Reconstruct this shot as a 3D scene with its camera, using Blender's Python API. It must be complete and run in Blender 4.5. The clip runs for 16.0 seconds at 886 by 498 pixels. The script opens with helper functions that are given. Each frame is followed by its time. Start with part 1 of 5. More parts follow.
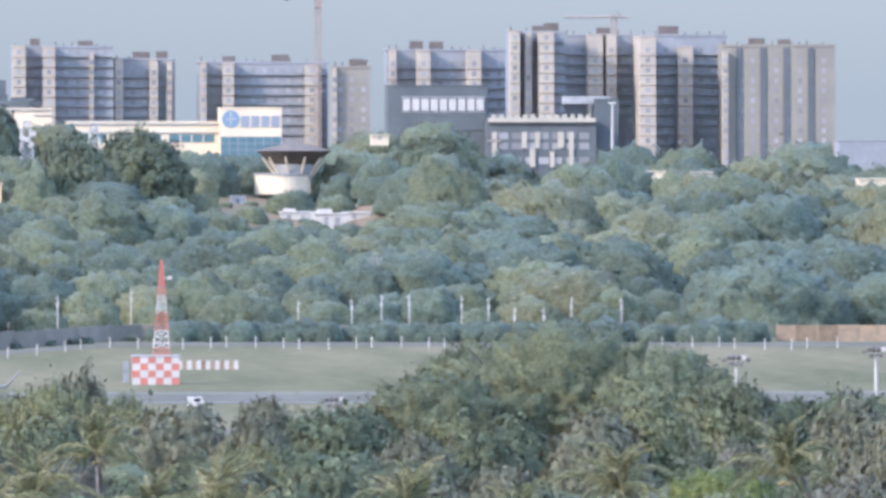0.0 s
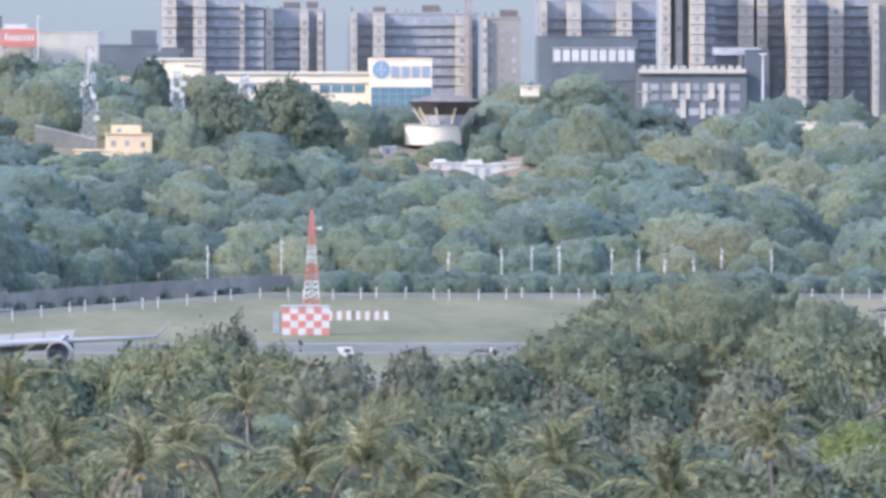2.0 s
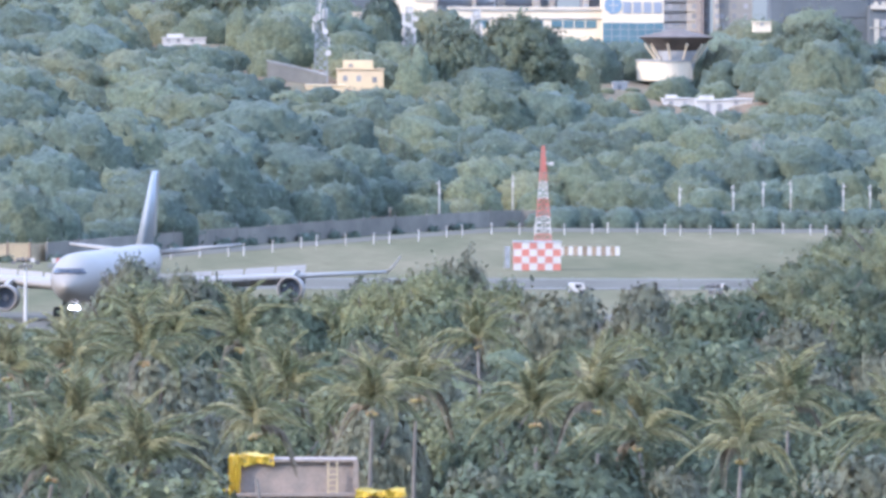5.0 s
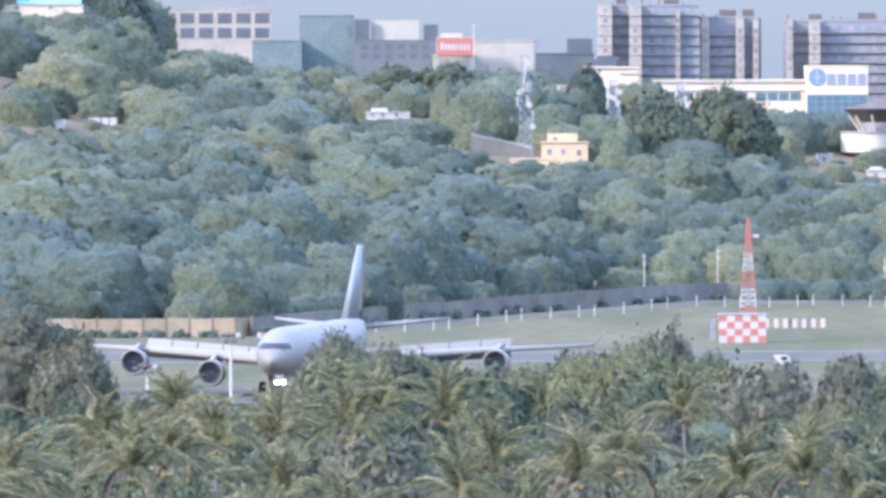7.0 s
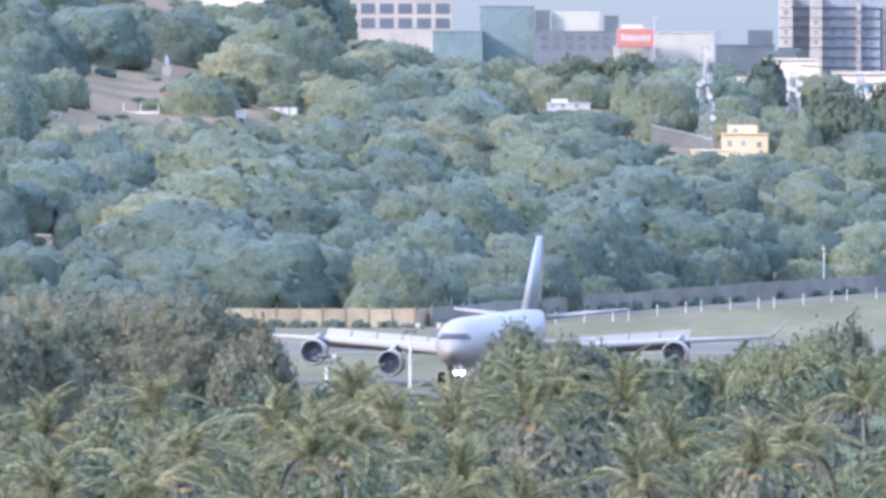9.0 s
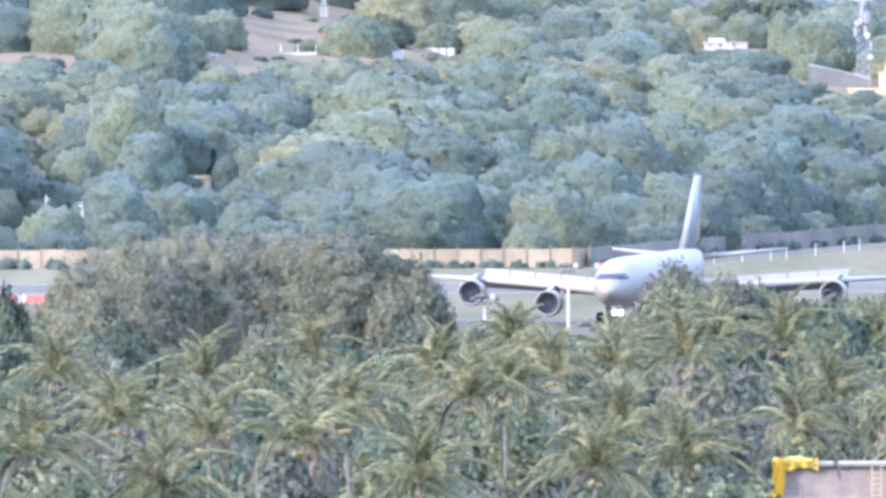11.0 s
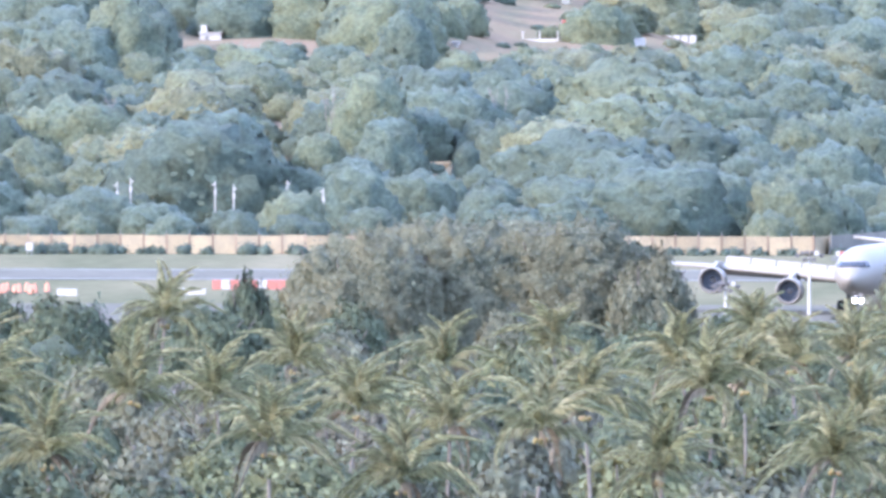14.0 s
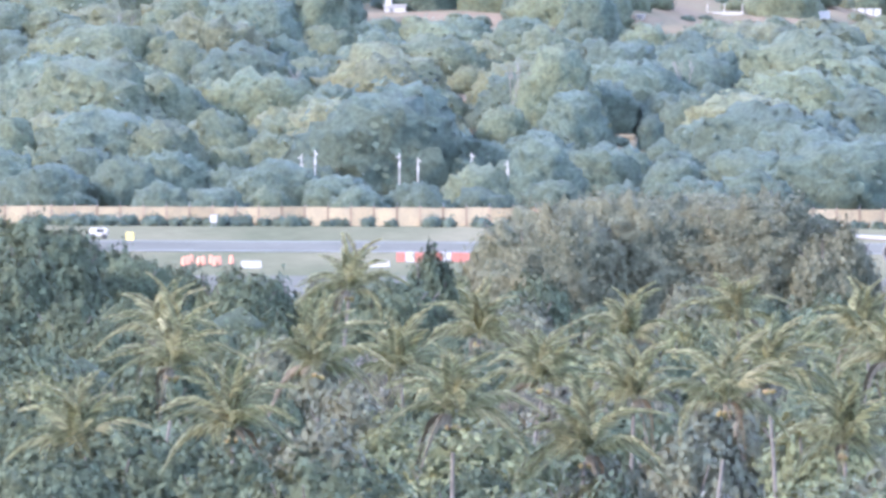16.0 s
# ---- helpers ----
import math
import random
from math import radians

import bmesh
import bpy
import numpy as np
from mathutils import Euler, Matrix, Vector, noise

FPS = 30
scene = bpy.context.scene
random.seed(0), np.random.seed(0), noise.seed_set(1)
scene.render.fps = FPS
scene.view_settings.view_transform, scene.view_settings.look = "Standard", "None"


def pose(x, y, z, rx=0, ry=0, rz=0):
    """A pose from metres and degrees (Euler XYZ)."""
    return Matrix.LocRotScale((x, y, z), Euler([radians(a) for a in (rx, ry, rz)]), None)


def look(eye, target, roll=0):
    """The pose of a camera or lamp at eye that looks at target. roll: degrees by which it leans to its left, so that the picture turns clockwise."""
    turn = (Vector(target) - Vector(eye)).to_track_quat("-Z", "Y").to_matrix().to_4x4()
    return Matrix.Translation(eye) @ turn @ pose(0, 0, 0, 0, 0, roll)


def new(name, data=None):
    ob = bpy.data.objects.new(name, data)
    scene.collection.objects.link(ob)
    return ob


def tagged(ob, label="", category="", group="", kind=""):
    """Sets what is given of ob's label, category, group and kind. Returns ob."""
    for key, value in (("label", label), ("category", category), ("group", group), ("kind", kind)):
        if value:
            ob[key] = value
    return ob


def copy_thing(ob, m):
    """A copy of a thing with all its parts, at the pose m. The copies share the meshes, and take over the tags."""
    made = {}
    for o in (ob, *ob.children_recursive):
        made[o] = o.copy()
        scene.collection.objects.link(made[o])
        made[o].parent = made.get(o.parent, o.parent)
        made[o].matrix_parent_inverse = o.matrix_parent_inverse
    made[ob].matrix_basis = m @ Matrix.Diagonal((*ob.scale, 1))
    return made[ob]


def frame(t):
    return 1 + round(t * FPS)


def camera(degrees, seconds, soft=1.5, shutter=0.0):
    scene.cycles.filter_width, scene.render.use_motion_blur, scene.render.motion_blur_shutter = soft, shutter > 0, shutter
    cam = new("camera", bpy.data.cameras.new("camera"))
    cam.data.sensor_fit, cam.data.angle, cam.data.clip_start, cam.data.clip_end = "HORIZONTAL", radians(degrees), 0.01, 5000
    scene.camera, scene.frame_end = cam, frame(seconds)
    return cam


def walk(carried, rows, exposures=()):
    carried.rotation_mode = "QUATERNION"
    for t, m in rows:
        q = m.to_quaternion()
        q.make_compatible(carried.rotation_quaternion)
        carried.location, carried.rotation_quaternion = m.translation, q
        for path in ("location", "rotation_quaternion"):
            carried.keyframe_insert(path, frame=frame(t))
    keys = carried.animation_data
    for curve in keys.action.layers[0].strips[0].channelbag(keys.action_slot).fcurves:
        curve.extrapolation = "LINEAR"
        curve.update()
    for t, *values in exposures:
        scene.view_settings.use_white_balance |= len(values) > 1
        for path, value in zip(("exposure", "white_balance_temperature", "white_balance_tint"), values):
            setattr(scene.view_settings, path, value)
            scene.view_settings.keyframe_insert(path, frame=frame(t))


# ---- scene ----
EYE = 38.0  # height of the eye above the airfield
SHARE = 22451.0  # how many steps of u or v make one metre at one metre's distance
cam = camera(4.0, 16.0, soft=3.4)
EXPOSURE = 1.05
# seconds, yaw, pitch, lean
ROWS = [
    (0.0, -3.0497, -0.6686, -0.03),
    (0.5, -2.8960, -0.6418, -0.04),
    (1.0, -2.8737, -0.7306, 0.13),
    (1.5, -2.7824, -0.7928, 0.18),
    (2.0, -2.3714, -0.8911, 0.07),
    (2.5, -2.1381, -0.8952, 0.03),
    (3.0, -2.0296, -1.0328, -0.19),
    (3.5, -1.9495, -1.1121, 0.08),
    (4.0, -1.5953, -1.1187, -0.05),
    (4.2, -1.5408, -1.0978, -0.03),
    (6.3, -0.8432, -1.3704, 0.11),
    (6.5, -0.7426, -1.3038, -0.19),
    (7.0, -0.4003, -0.8534, -0.14),
    (7.5, -0.1672, -0.7834, -0.06),
    (8.0, 0.0583, -0.7866, -0.04),
    (8.5, 0.2352, -0.8824, -0.11),
    (9.0, 0.4114, -0.8946, 0.07),
    (9.2, 0.5464, -0.8868, -0.01),
    (11.3, 1.2455, -1.1970, -0.05),
    (11.5, 1.3348, -1.2051, 0.04),
    (12.0, 1.5593, -1.1461, -0.09),
    (12.5, 1.7852, -1.2062, -0.22),
    (13.0, 1.8557, -1.2256, 0.19),
    (13.5, 2.0128, -1.2119, 0.18),
    (14.0, 2.2132, -1.2229, 0.09),
    (14.5, 2.4609, -0.9833, 0.02),
    (15.0, 2.6503, -1.1218, -0.13),
    (15.5, 2.8417, -1.2925, 0.02),
    (16.0, 3.0449, -1.3483, 0.17),
]
walk(cam, [(t, pose(0, 0, EYE, 90 + pitch, 0, yaw) @ pose(0, 0, 0, 0, 0, lean)) for t, yaw, pitch, lean in ROWS],
     exposures=[(t, EXPOSURE + e, k, 28 if t > 10 else 26 if t > 5 else 23) for t, e, k in ((0.0, 0.04, 5130), (3.5, 0.1, 5030), (6.5, 0.18, 4980), (9.2, 0.3, 4980), (11.3, 0.68, 4990), (16.0, 0.65, 5030))])

# ---- light ----
world = bpy.data.worlds.new("sky")
scene.world = world
world.use_nodes = True
wn = world.node_tree.nodes
sky = wn.new("ShaderNodeTexSky")
sky.sky_type, sky.sun_disc = "NISHITA", False
sky.sun_elevation, sky.sun_rotation = radians(28), radians(-121)
sky.air_density, sky.dust_density, sky.ozone_density = 1.0, 0.6, 3.0
# the grey-blue of a hazy afternoon lies over the clear sky, paler higher up
place_of = wn.new("ShaderNodeTexCoord")
parts_of = wn.new("ShaderNodeSeparateXYZ")
rise = wn.new("ShaderNodeMapRange")
rise.interpolation_type = "SMOOTHSTEP"
rise.inputs[1].default_value, rise.inputs[2].default_value = 0.0, 0.45
haze = wn.new("ShaderNodeMix")
haze.data_type = "RGBA"
haze.inputs[6].default_value, haze.inputs[7].default_value = (0.62, 0.74, 0.77, 1), (9.8, 11.4, 12.9, 1)
veil = wn.new("ShaderNodeMix")
veil.data_type = "RGBA"
veil.inputs[0].default_value = 0.7
for a, b in ((place_of.outputs["Generated"], parts_of.inputs[0]), (parts_of.outputs["Z"], rise.inputs[0]), (rise.outputs[0], haze.inputs[0]), (sky.outputs[0], veil.inputs[6]), (haze.outputs[2], veil.inputs[7]), (veil.outputs[2], wn["Background"].inputs[0])):
    world.node_tree.links.new(a, b)
wn["Background"].inputs[1].default_value = 0.15
sun = new("sun", bpy.data.lights.new("sun", "SUN"))
sun.data.energy, sun.data.angle, sun.data.color = 2.9, radians(9.0), (1.0, 0.8, 0.52)
sun.matrix_world = look((-840, -500, 520), (0, 0, 0))


# ---- materials ----
def material(name, colour, rough=0.7, metal=0.0, second=None, size=1.0, fine=0.0, bump=0.0, sheen=0.0, through_leaf=0.0, island=0.0, each=0.0, glow=0.0, gaps=0.3, stretch=1.0, lies=True, shine=0.5, twig=0.35):
    """Principled with a coarse blend of two colours, a fine grain, and optional spread from piece to piece."""
    m = bpy.data.materials.new(name)
    m.use_nodes = True
    n, l = m.node_tree.nodes, m.node_tree.links
    p = n["Principled BSDF"]
    p.inputs["Specular IOR Level"].default_value = shine
    p.inputs["Roughness"].default_value, p.inputs["Metallic"].default_value = rough, metal
    geo = n.new("ShaderNodeNewGeometry")
    out = None
    if second:
        tex = n.new("ShaderNodeTexNoise")
        tex.inputs["Scale"].default_value, tex.inputs["Detail"].default_value = 1.0 / size, 5.0
        shape = n.new("ShaderNodeMapping")
        shape.inputs["Scale"].default_value = (1, stretch, 1)
        l.new(geo.outputs["Position"], shape.inputs["Vector"])
        l.new(shape.outputs[0], tex.inputs["Vector"])
        ramp = n.new("ShaderNodeMapRange")
        ramp.inputs[1].default_value, ramp.inputs[2].default_value = 0.36, 0.64
        l.new(tex.outputs["Fac"], ramp.inputs[0])
        mix = n.new("ShaderNodeMix")
        mix.data_type = "RGBA"
        mix.inputs[6].default_value, mix.inputs[7].default_value = (*colour, 1), (*second, 1)
        l.new(ramp.outputs[0], mix.inputs[0])
        out = mix.outputs[2]
    else:
        rgb = n.new("ShaderNodeRGB")
        rgb.outputs[0].default_value = (*colour, 1)
        out = rgb.outputs[0]
    for source, amount in (("fine", fine), ("island", island), ("each", each)):
        if not amount:
            continue
        hsv = n.new("ShaderNodeHueSaturation")
        span = n.new("ShaderNodeMapRange")
        span.inputs[3].default_value, span.inputs[4].default_value = 1 - amount, 1 + amount
        if source == "fine":
            grain = n.new("ShaderNodeTexNoise")
            grain.inputs["Scale"].default_value, grain.inputs["Detail"].default_value = 7.0 / size, 6.0
            l.new(geo.outputs["Position"], grain.inputs["Vector"])
            l.new(grain.outputs["Fac"], span.inputs[0])
        elif source == "island":
            l.new(geo.outputs["Random Per Island"], span.inputs[0])
        else:
            info = n.new("ShaderNodeObjectInfo")
            l.new(info.outputs["Random"], span.inputs[0])
        l.new(span.outputs[0], hsv.inputs["Value"])
        l.new(out, hsv.inputs["Color"])
        out = hsv.outputs[0]
    l.new(out, p.inputs["Base Color"])
    if bump:
        b = n.new("ShaderNodeBump")
        t2 = n.new("ShaderNodeTexNoise")
        t2.inputs["Scale"].default_value = 4.0 / size
        l.new(geo.outputs["Position"], t2.inputs["Vector"])
        b.inputs["Strength"].default_value, b.inputs["Distance"].default_value = bump, 0.3
        l.new(t2.outputs["Fac"], b.inputs["Height"])
        l.new(b.outputs[0], p.inputs["Normal"])
    # blue-tinted sheen stands in for haze over the far leaves
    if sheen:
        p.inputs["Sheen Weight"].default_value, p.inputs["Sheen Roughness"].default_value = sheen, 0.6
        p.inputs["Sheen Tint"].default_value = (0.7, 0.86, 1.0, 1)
    if glow:
        p.inputs["Emission Color"].default_value = (*colour, 1)
        p.inputs["Emission Strength"].default_value = glow
    if through_leaf:
        tr = n.new("ShaderNodeBsdfTranslucent")
        lie = n.new("ShaderNodeAttribute")
        lie.attribute_name = "lie"
        turn = n.new("ShaderNodeVectorTransform")
        turn.vector_type, turn.convert_from, turn.convert_to = "NORMAL", "OBJECT", "WORLD"
        l.new(lie.outputs["Vector"], turn.inputs[0])
        for to in (p.inputs["Normal"], tr.inputs["Normal"]) if lies else ():
            l.new(turn.outputs[0], to)
        l.new(out, tr.inputs[0])
        ms = n.new("ShaderNodeMixShader")
        ms.inputs[0].default_value = through_leaf
        l.new(p.outputs[0], ms.inputs[1])
        l.new(tr.outputs[0], ms.inputs[2])
        # a spray of small leaves has gaps between them
        gap = n.new("ShaderNodeBsdfTransparent")
        loose = n.new("ShaderNodeMixShader")
        holes = n.new("ShaderNodeTexNoise")
        holes.inputs["Scale"].default_value, holes.inputs["Detail"].default_value, holes.inputs["Roughness"].default_value = 1.0 / twig, 3.0, 0.65
        edge = n.new("ShaderNodeMapRange")
        edge.inputs[1].default_value, edge.inputs[2].default_value = 0.62 - 0.36 * gaps, 0.7 - 0.36 * gaps
        edge.inputs[3].default_value, edge.inputs[4].default_value = 0.08, 0.95
        l.new(geo.outputs["Position"], holes.inputs["Vector"])
        l.new(holes.outputs["Fac"], edge.inputs[0])
        l.new(edge.outputs[0], loose.inputs[0])
        l.new(ms.outputs[0], loose.inputs[1])
        l.new(gap.outputs[0], loose.inputs[2])
        l.new(loose.outputs[0], n["Material Output"].inputs[0])
    return m


M = {}
M["grass"] = material("grass", (0.1, 0.098, 0.06), 0.95, second=(0.15, 0.133, 0.085), size=20, fine=0.5, stretch=0.1, shine=0.0)
M["scrub"] = material("scrub", (0.175, 0.13, 0.088), 0.95, second=(0.14, 0.122, 0.078), size=9, fine=0.4, stretch=0.3, shine=0.0)
M["asphalt"] = material("asphalt", (0.106, 0.1, 0.082), 0.9, second=(0.128, 0.12, 0.098), size=14, fine=0.3, stretch=0.2, shine=0.0)
M["concrete"] = material("concrete", (0.34, 0.33, 0.31), 0.85, second=(0.25, 0.25, 0.24), size=3, fine=0.2, bump=0.2)
M["grey_wall"] = material("grey_wall", (0.2, 0.185, 0.15), 0.95, second=(0.16, 0.15, 0.125), size=6, fine=0.2, each=0.12, shine=0.05)
M["wall_cream"] = material("wall_cream", (0.36, 0.285, 0.17), 0.95, second=(0.28, 0.23, 0.15), size=2.5, fine=0.25, each=0.16, shine=0.05)
M["wall_post"] = material("wall_post", (0.27, 0.2, 0.13), 0.95, second=(0.2, 0.155, 0.11), size=1.0, each=0.25, shine=0.05)
M["bark"] = material("bark", (0.2, 0.17, 0.14), 0.95, second=(0.12, 0.1, 0.085), size=0.6, fine=0.3, bump=0.4)
M["pale_bark"] = material("pale_bark", (0.3, 0.27, 0.23), 0.9, second=(0.22, 0.2, 0.17), size=0.5, fine=0.2)
M["palm_bark"] = material("palm_bark", (0.17, 0.15, 0.12), 0.9, second=(0.12, 0.105, 0.085), size=0.5, fine=0.2)
# haze is put into these leaf colours, lightened and bluer, and into the sheen
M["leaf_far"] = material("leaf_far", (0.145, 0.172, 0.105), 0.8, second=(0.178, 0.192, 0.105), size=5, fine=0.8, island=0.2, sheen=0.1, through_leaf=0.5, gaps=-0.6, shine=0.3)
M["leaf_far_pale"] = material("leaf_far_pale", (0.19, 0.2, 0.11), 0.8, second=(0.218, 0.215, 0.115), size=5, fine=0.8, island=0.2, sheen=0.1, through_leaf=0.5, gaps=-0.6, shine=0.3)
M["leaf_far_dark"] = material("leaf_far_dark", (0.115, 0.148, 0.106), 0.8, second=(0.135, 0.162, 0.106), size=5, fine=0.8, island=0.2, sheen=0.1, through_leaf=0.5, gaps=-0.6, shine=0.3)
M["leaf_dome"] = material("leaf_dome", (0.165, 0.172, 0.112), 0.5, second=(0.2, 0.192, 0.118), size=3, fine=0.7, island=0.32, through_leaf=0.45, gaps=0.0, shine=0.1, twig=0.3)
M["leaf_bright"] = material("leaf_bright", (0.15, 0.166, 0.085), 0.5, second=(0.2, 0.2, 0.095), size=3, fine=0.7, island=0.38, through_leaf=0.4, gaps=0.1, shine=0.12, twig=0.3)
M["leaf_deep"] = material("leaf_deep", (0.102, 0.124, 0.078), 0.6, second=(0.128, 0.142, 0.082), size=3, fine=0.7, island=0.4, through_leaf=0.4, gaps=0.1, shine=0.05, twig=0.3)
M["leaf_olive"] = material("leaf_olive", (0.112, 0.13, 0.076), 0.55, second=(0.14, 0.147, 0.08), size=3, fine=0.7, island=0.4, through_leaf=0.4, gaps=0.0, shine=0.12, twig=0.3)
M["leaf_fresh"] = material("leaf_fresh", (0.14, 0.175, 0.055), 0.5, second=(0.17, 0.19, 0.065), size=3, island=0.4, through_leaf=0.4, gaps=0.2, shine=0.1, twig=0.3)
M["leaf_dry"] = material("leaf_dry", (0.18, 0.17, 0.125), 0.7, second=(0.15, 0.145, 0.1), size=2, fine=0.6, island=0.4, through_leaf=0.4, gaps=0.2, shine=0.1, twig=0.3)
M["frond"] = material("frond", (0.205, 0.21, 0.105), 0.45, second=(0.3, 0.28, 0.15), size=2.5, island=0.5, through_leaf=0.5, gaps=0.0, lies=False, shine=0.25)
M["frond_dry"] = material("frond_dry", (0.19, 0.15, 0.09), 0.8, second=(0.14, 0.115, 0.075), size=1.5, island=0.3)


# ---- the lie of the land ----
HILL = ((-2900, 58), (-1000, 57), (-700, 49), (-486, 44), (-366, 40), (-267, 35.5), (-187, 33), (0, 28.5), (150, 29), (300, 29),
        (420, 26), (560, 25), (640, 22), (800, 20), (1000, 17.5), (1150, 22), (1300, 18), (1480, 16), (1900, 15), (2900, 14))
FENCE = ((-2900, 1745), (-185, 1745), (620, 2010), (2900, 1990))


def between(table, u):
    return float(np.interp(u, [a for a, b in table], [b for a, b in table]))


def land(u, d):
    """The ground's height at the bearing u, d metres ahead."""
    start = between(FENCE, u) + 14
    if d <= start:
        return 0.0
    top = between(HILL, u)
    if d < 2500:
        f = (d - start) / (2500 - start)
        z = top * f
    elif d < 2700:
        z = top
    else:
        z = top + (6 - top) * min(1, (d - 2700) / 500)
    return z + min(1, (d - start) / 60) * 1.6 * noise.noise((u / 160, d / 70, 0))


def spot(u, v, d):
    return Vector((d * u / SHARE, d, EYE - d * v / SHARE))


def on_land(u, d):
    return Vector((d * u / SHARE, d, land(u, d)))


def reach(u, v):
    """How far ahead the rising slope meets the sight line v at the bearing u."""
    d = between(FENCE, u) + 16
    while d < 2500 and (EYE - land(u, d)) * SHARE / d > v:
        d += 4
    return d


def solid(name, bm, mat, smooth=False):
    me = bpy.data.meshes.new(name)
    bm.to_mesh(me)
    bm.free()
    me.materials.append(mat)
    if smooth:
        me.polygons.foreach_set("use_smooth", [True] * len(me.polygons))
    return me


def thing(name, place, label, category, group="", kind=""):
    ob = new(name)
    ob.matrix_world = place if isinstance(place, Matrix) else Matrix.Translation(place)
    return tagged(ob, label, category, group, kind)


def part(name, data, mat, parent, label="", at=None):
    """One mesh under a thing or a part. data: a bmesh, or a mesh that alike parts share."""
    if isinstance(data, bmesh.types.BMesh):
        data = solid(name, data, mat)
    ob = new(name, data)
    ob.parent = parent
    if at is not None:
        ob.matrix_local = at if isinstance(at, Matrix) else Matrix.Translation(at)
    if label:
        ob["label"] = label
    return ob


def box(bm, x0, x1, y0, y1, z0, z1):
    v = [bm.verts.new(p) for p in ((x0, y0, z0), (x1, y0, z0), (x1, y1, z0), (x0, y1, z0), (x0, y0, z1), (x1, y0, z1), (x1, y1, z1), (x0, y1, z1))]
    for f in ((3, 2, 1, 0), (4, 5, 6, 7), (0, 1, 5, 4), (1, 2, 6, 5), (2, 3, 7, 6), (3, 0, 4, 7)):
        bm.faces.new([v[i] for i in f])
    return bm


def boxes(*spans):
    bm = bmesh.new()
    for s in spans:
        box(bm, *s)
    return bm


def tube(bm, p, q, r0, r1, sides=8):
    """A tapered round bar from p to q, closed at its ends."""
    p, q = Vector(p), Vector(q)
    turn = (q - p).to_track_quat("Z", "Y").to_matrix()
    rings = []
    for c, r in ((p, r0), (q, r1)):
        rings.append([bm.verts.new(c + turn @ Vector((r * math.cos(a), r * math.sin(a), 0))) for a in (2 * math.pi * i / sides for i in range(sides))])
    for i in range(sides):
        bm.faces.new((rings[0][i], rings[0][(i + 1) % sides], rings[1][(i + 1) % sides], rings[1][i]))
    bm.faces.new(rings[0][::-1])
    bm.faces.new(rings[1])
    return bm


def quads_mesh(name, verts, mat, faces=None):
    """A mesh of four-cornered faces. verts: rows of x, y, z and, for leaves, the way each corner lies."""
    verts = np.asarray(verts, np.float32)
    faces = np.arange(len(verts), dtype=np.int32) if faces is None else np.asarray(faces, np.int32).ravel()
    n = len(faces) // 4
    me = bpy.data.meshes.new(name)
    me.vertices.add(len(verts))
    me.vertices.foreach_set("co", np.ascontiguousarray(verts[:, :3]).ravel())
    me.loops.add(n * 4)
    me.loops.foreach_set("vertex_index", faces)
    me.polygons.add(n)
    me.polygons.foreach_set("loop_start", np.arange(0, n * 4, 4, dtype=np.int32))
    me.polygons.foreach_set("loop_total", np.full(n, 4, np.int32))
    me.materials.append(mat)
    if verts.shape[1] == 6:
        me.attributes.new("lie", "FLOAT_VECTOR", "POINT").data.foreach_set("vector", np.ascontiguousarray(verts[:, 3:]).ravel())
    me.update(calc_edges=True)
    return me


def join(lots):
    """One (verts, faces) from many."""
    at, every = 0, []
    for v, f in lots:
        every.append(f + at)
        at += len(v)
    return np.concatenate([v for v, f in lots]), np.concatenate(every)


# ---- ground ----
def sheet(name, us, ds, mat, lift, label, category, second=None):
    bm = bmesh.new()
    grid = [[bm.verts.new(Vector((max(d, 300) * u / SHARE, d, land(u, d) + lift))) for u in us] for d in ds]
    for i in range(len(ds) - 1):
        for j in range(len(us) - 1):
            bm.faces.new((grid[i][j], grid[i][j + 1], grid[i + 1][j + 1], grid[i + 1][j]))
    me = solid(name, bm, mat, True)
    if second:
        me.materials.append(second)
        for p in me.polygons:
            if p.center.z > 1.0:
                p.material_index = 1
    return tagged(new(name, me), label, category, kind="structure")


wide = [-22000, -9000] + list(range(-2900, 2901, 50)) + [9000, 22000]
deep = [-400, 300, 700, 1000, 1300, 1500, 1700] + list(range(1740, 2720, 10)) + [2800, 2900, 3000, 3200, 3600, 4200, 4990]
sheet("ground", wide, deep, M["grass"], 0.0, "flat dry airfield grass rising into a scrubby hill", "ground", M["scrub"])
sheet("taxiway", range(-2900, 2901, 100), (1380, 1420, 1475), M["asphalt"], 0.05, "worn grey asphalt taxiway across the airfield", "taxiway")
sheet("runway", range(-2900, 2901, 100), (1592, 1620, 1652), M["asphalt"], 0.05, "weathered pale grey asphalt runway", "runway")

M["line_paint"] = material("line_paint", (0.17, 0.165, 0.14), 0.9, second=(0.12, 0.116, 0.1), size=5, fine=0.3, stretch=0.2)
sheet("runway_edge_line", range(-2900, 2901, 100), (1594, 1597.5), M["line_paint"], 0.056, "worn pale painted line along the runway's edge", "marking")
sheet("runway_edge_line", range(-2900, 2901, 100), (1646, 1649), M["line_paint"], 0.056, "worn pale painted line along the runway's edge", "marking")

# ---- leaves ----
RNG = np.random.default_rng(7)


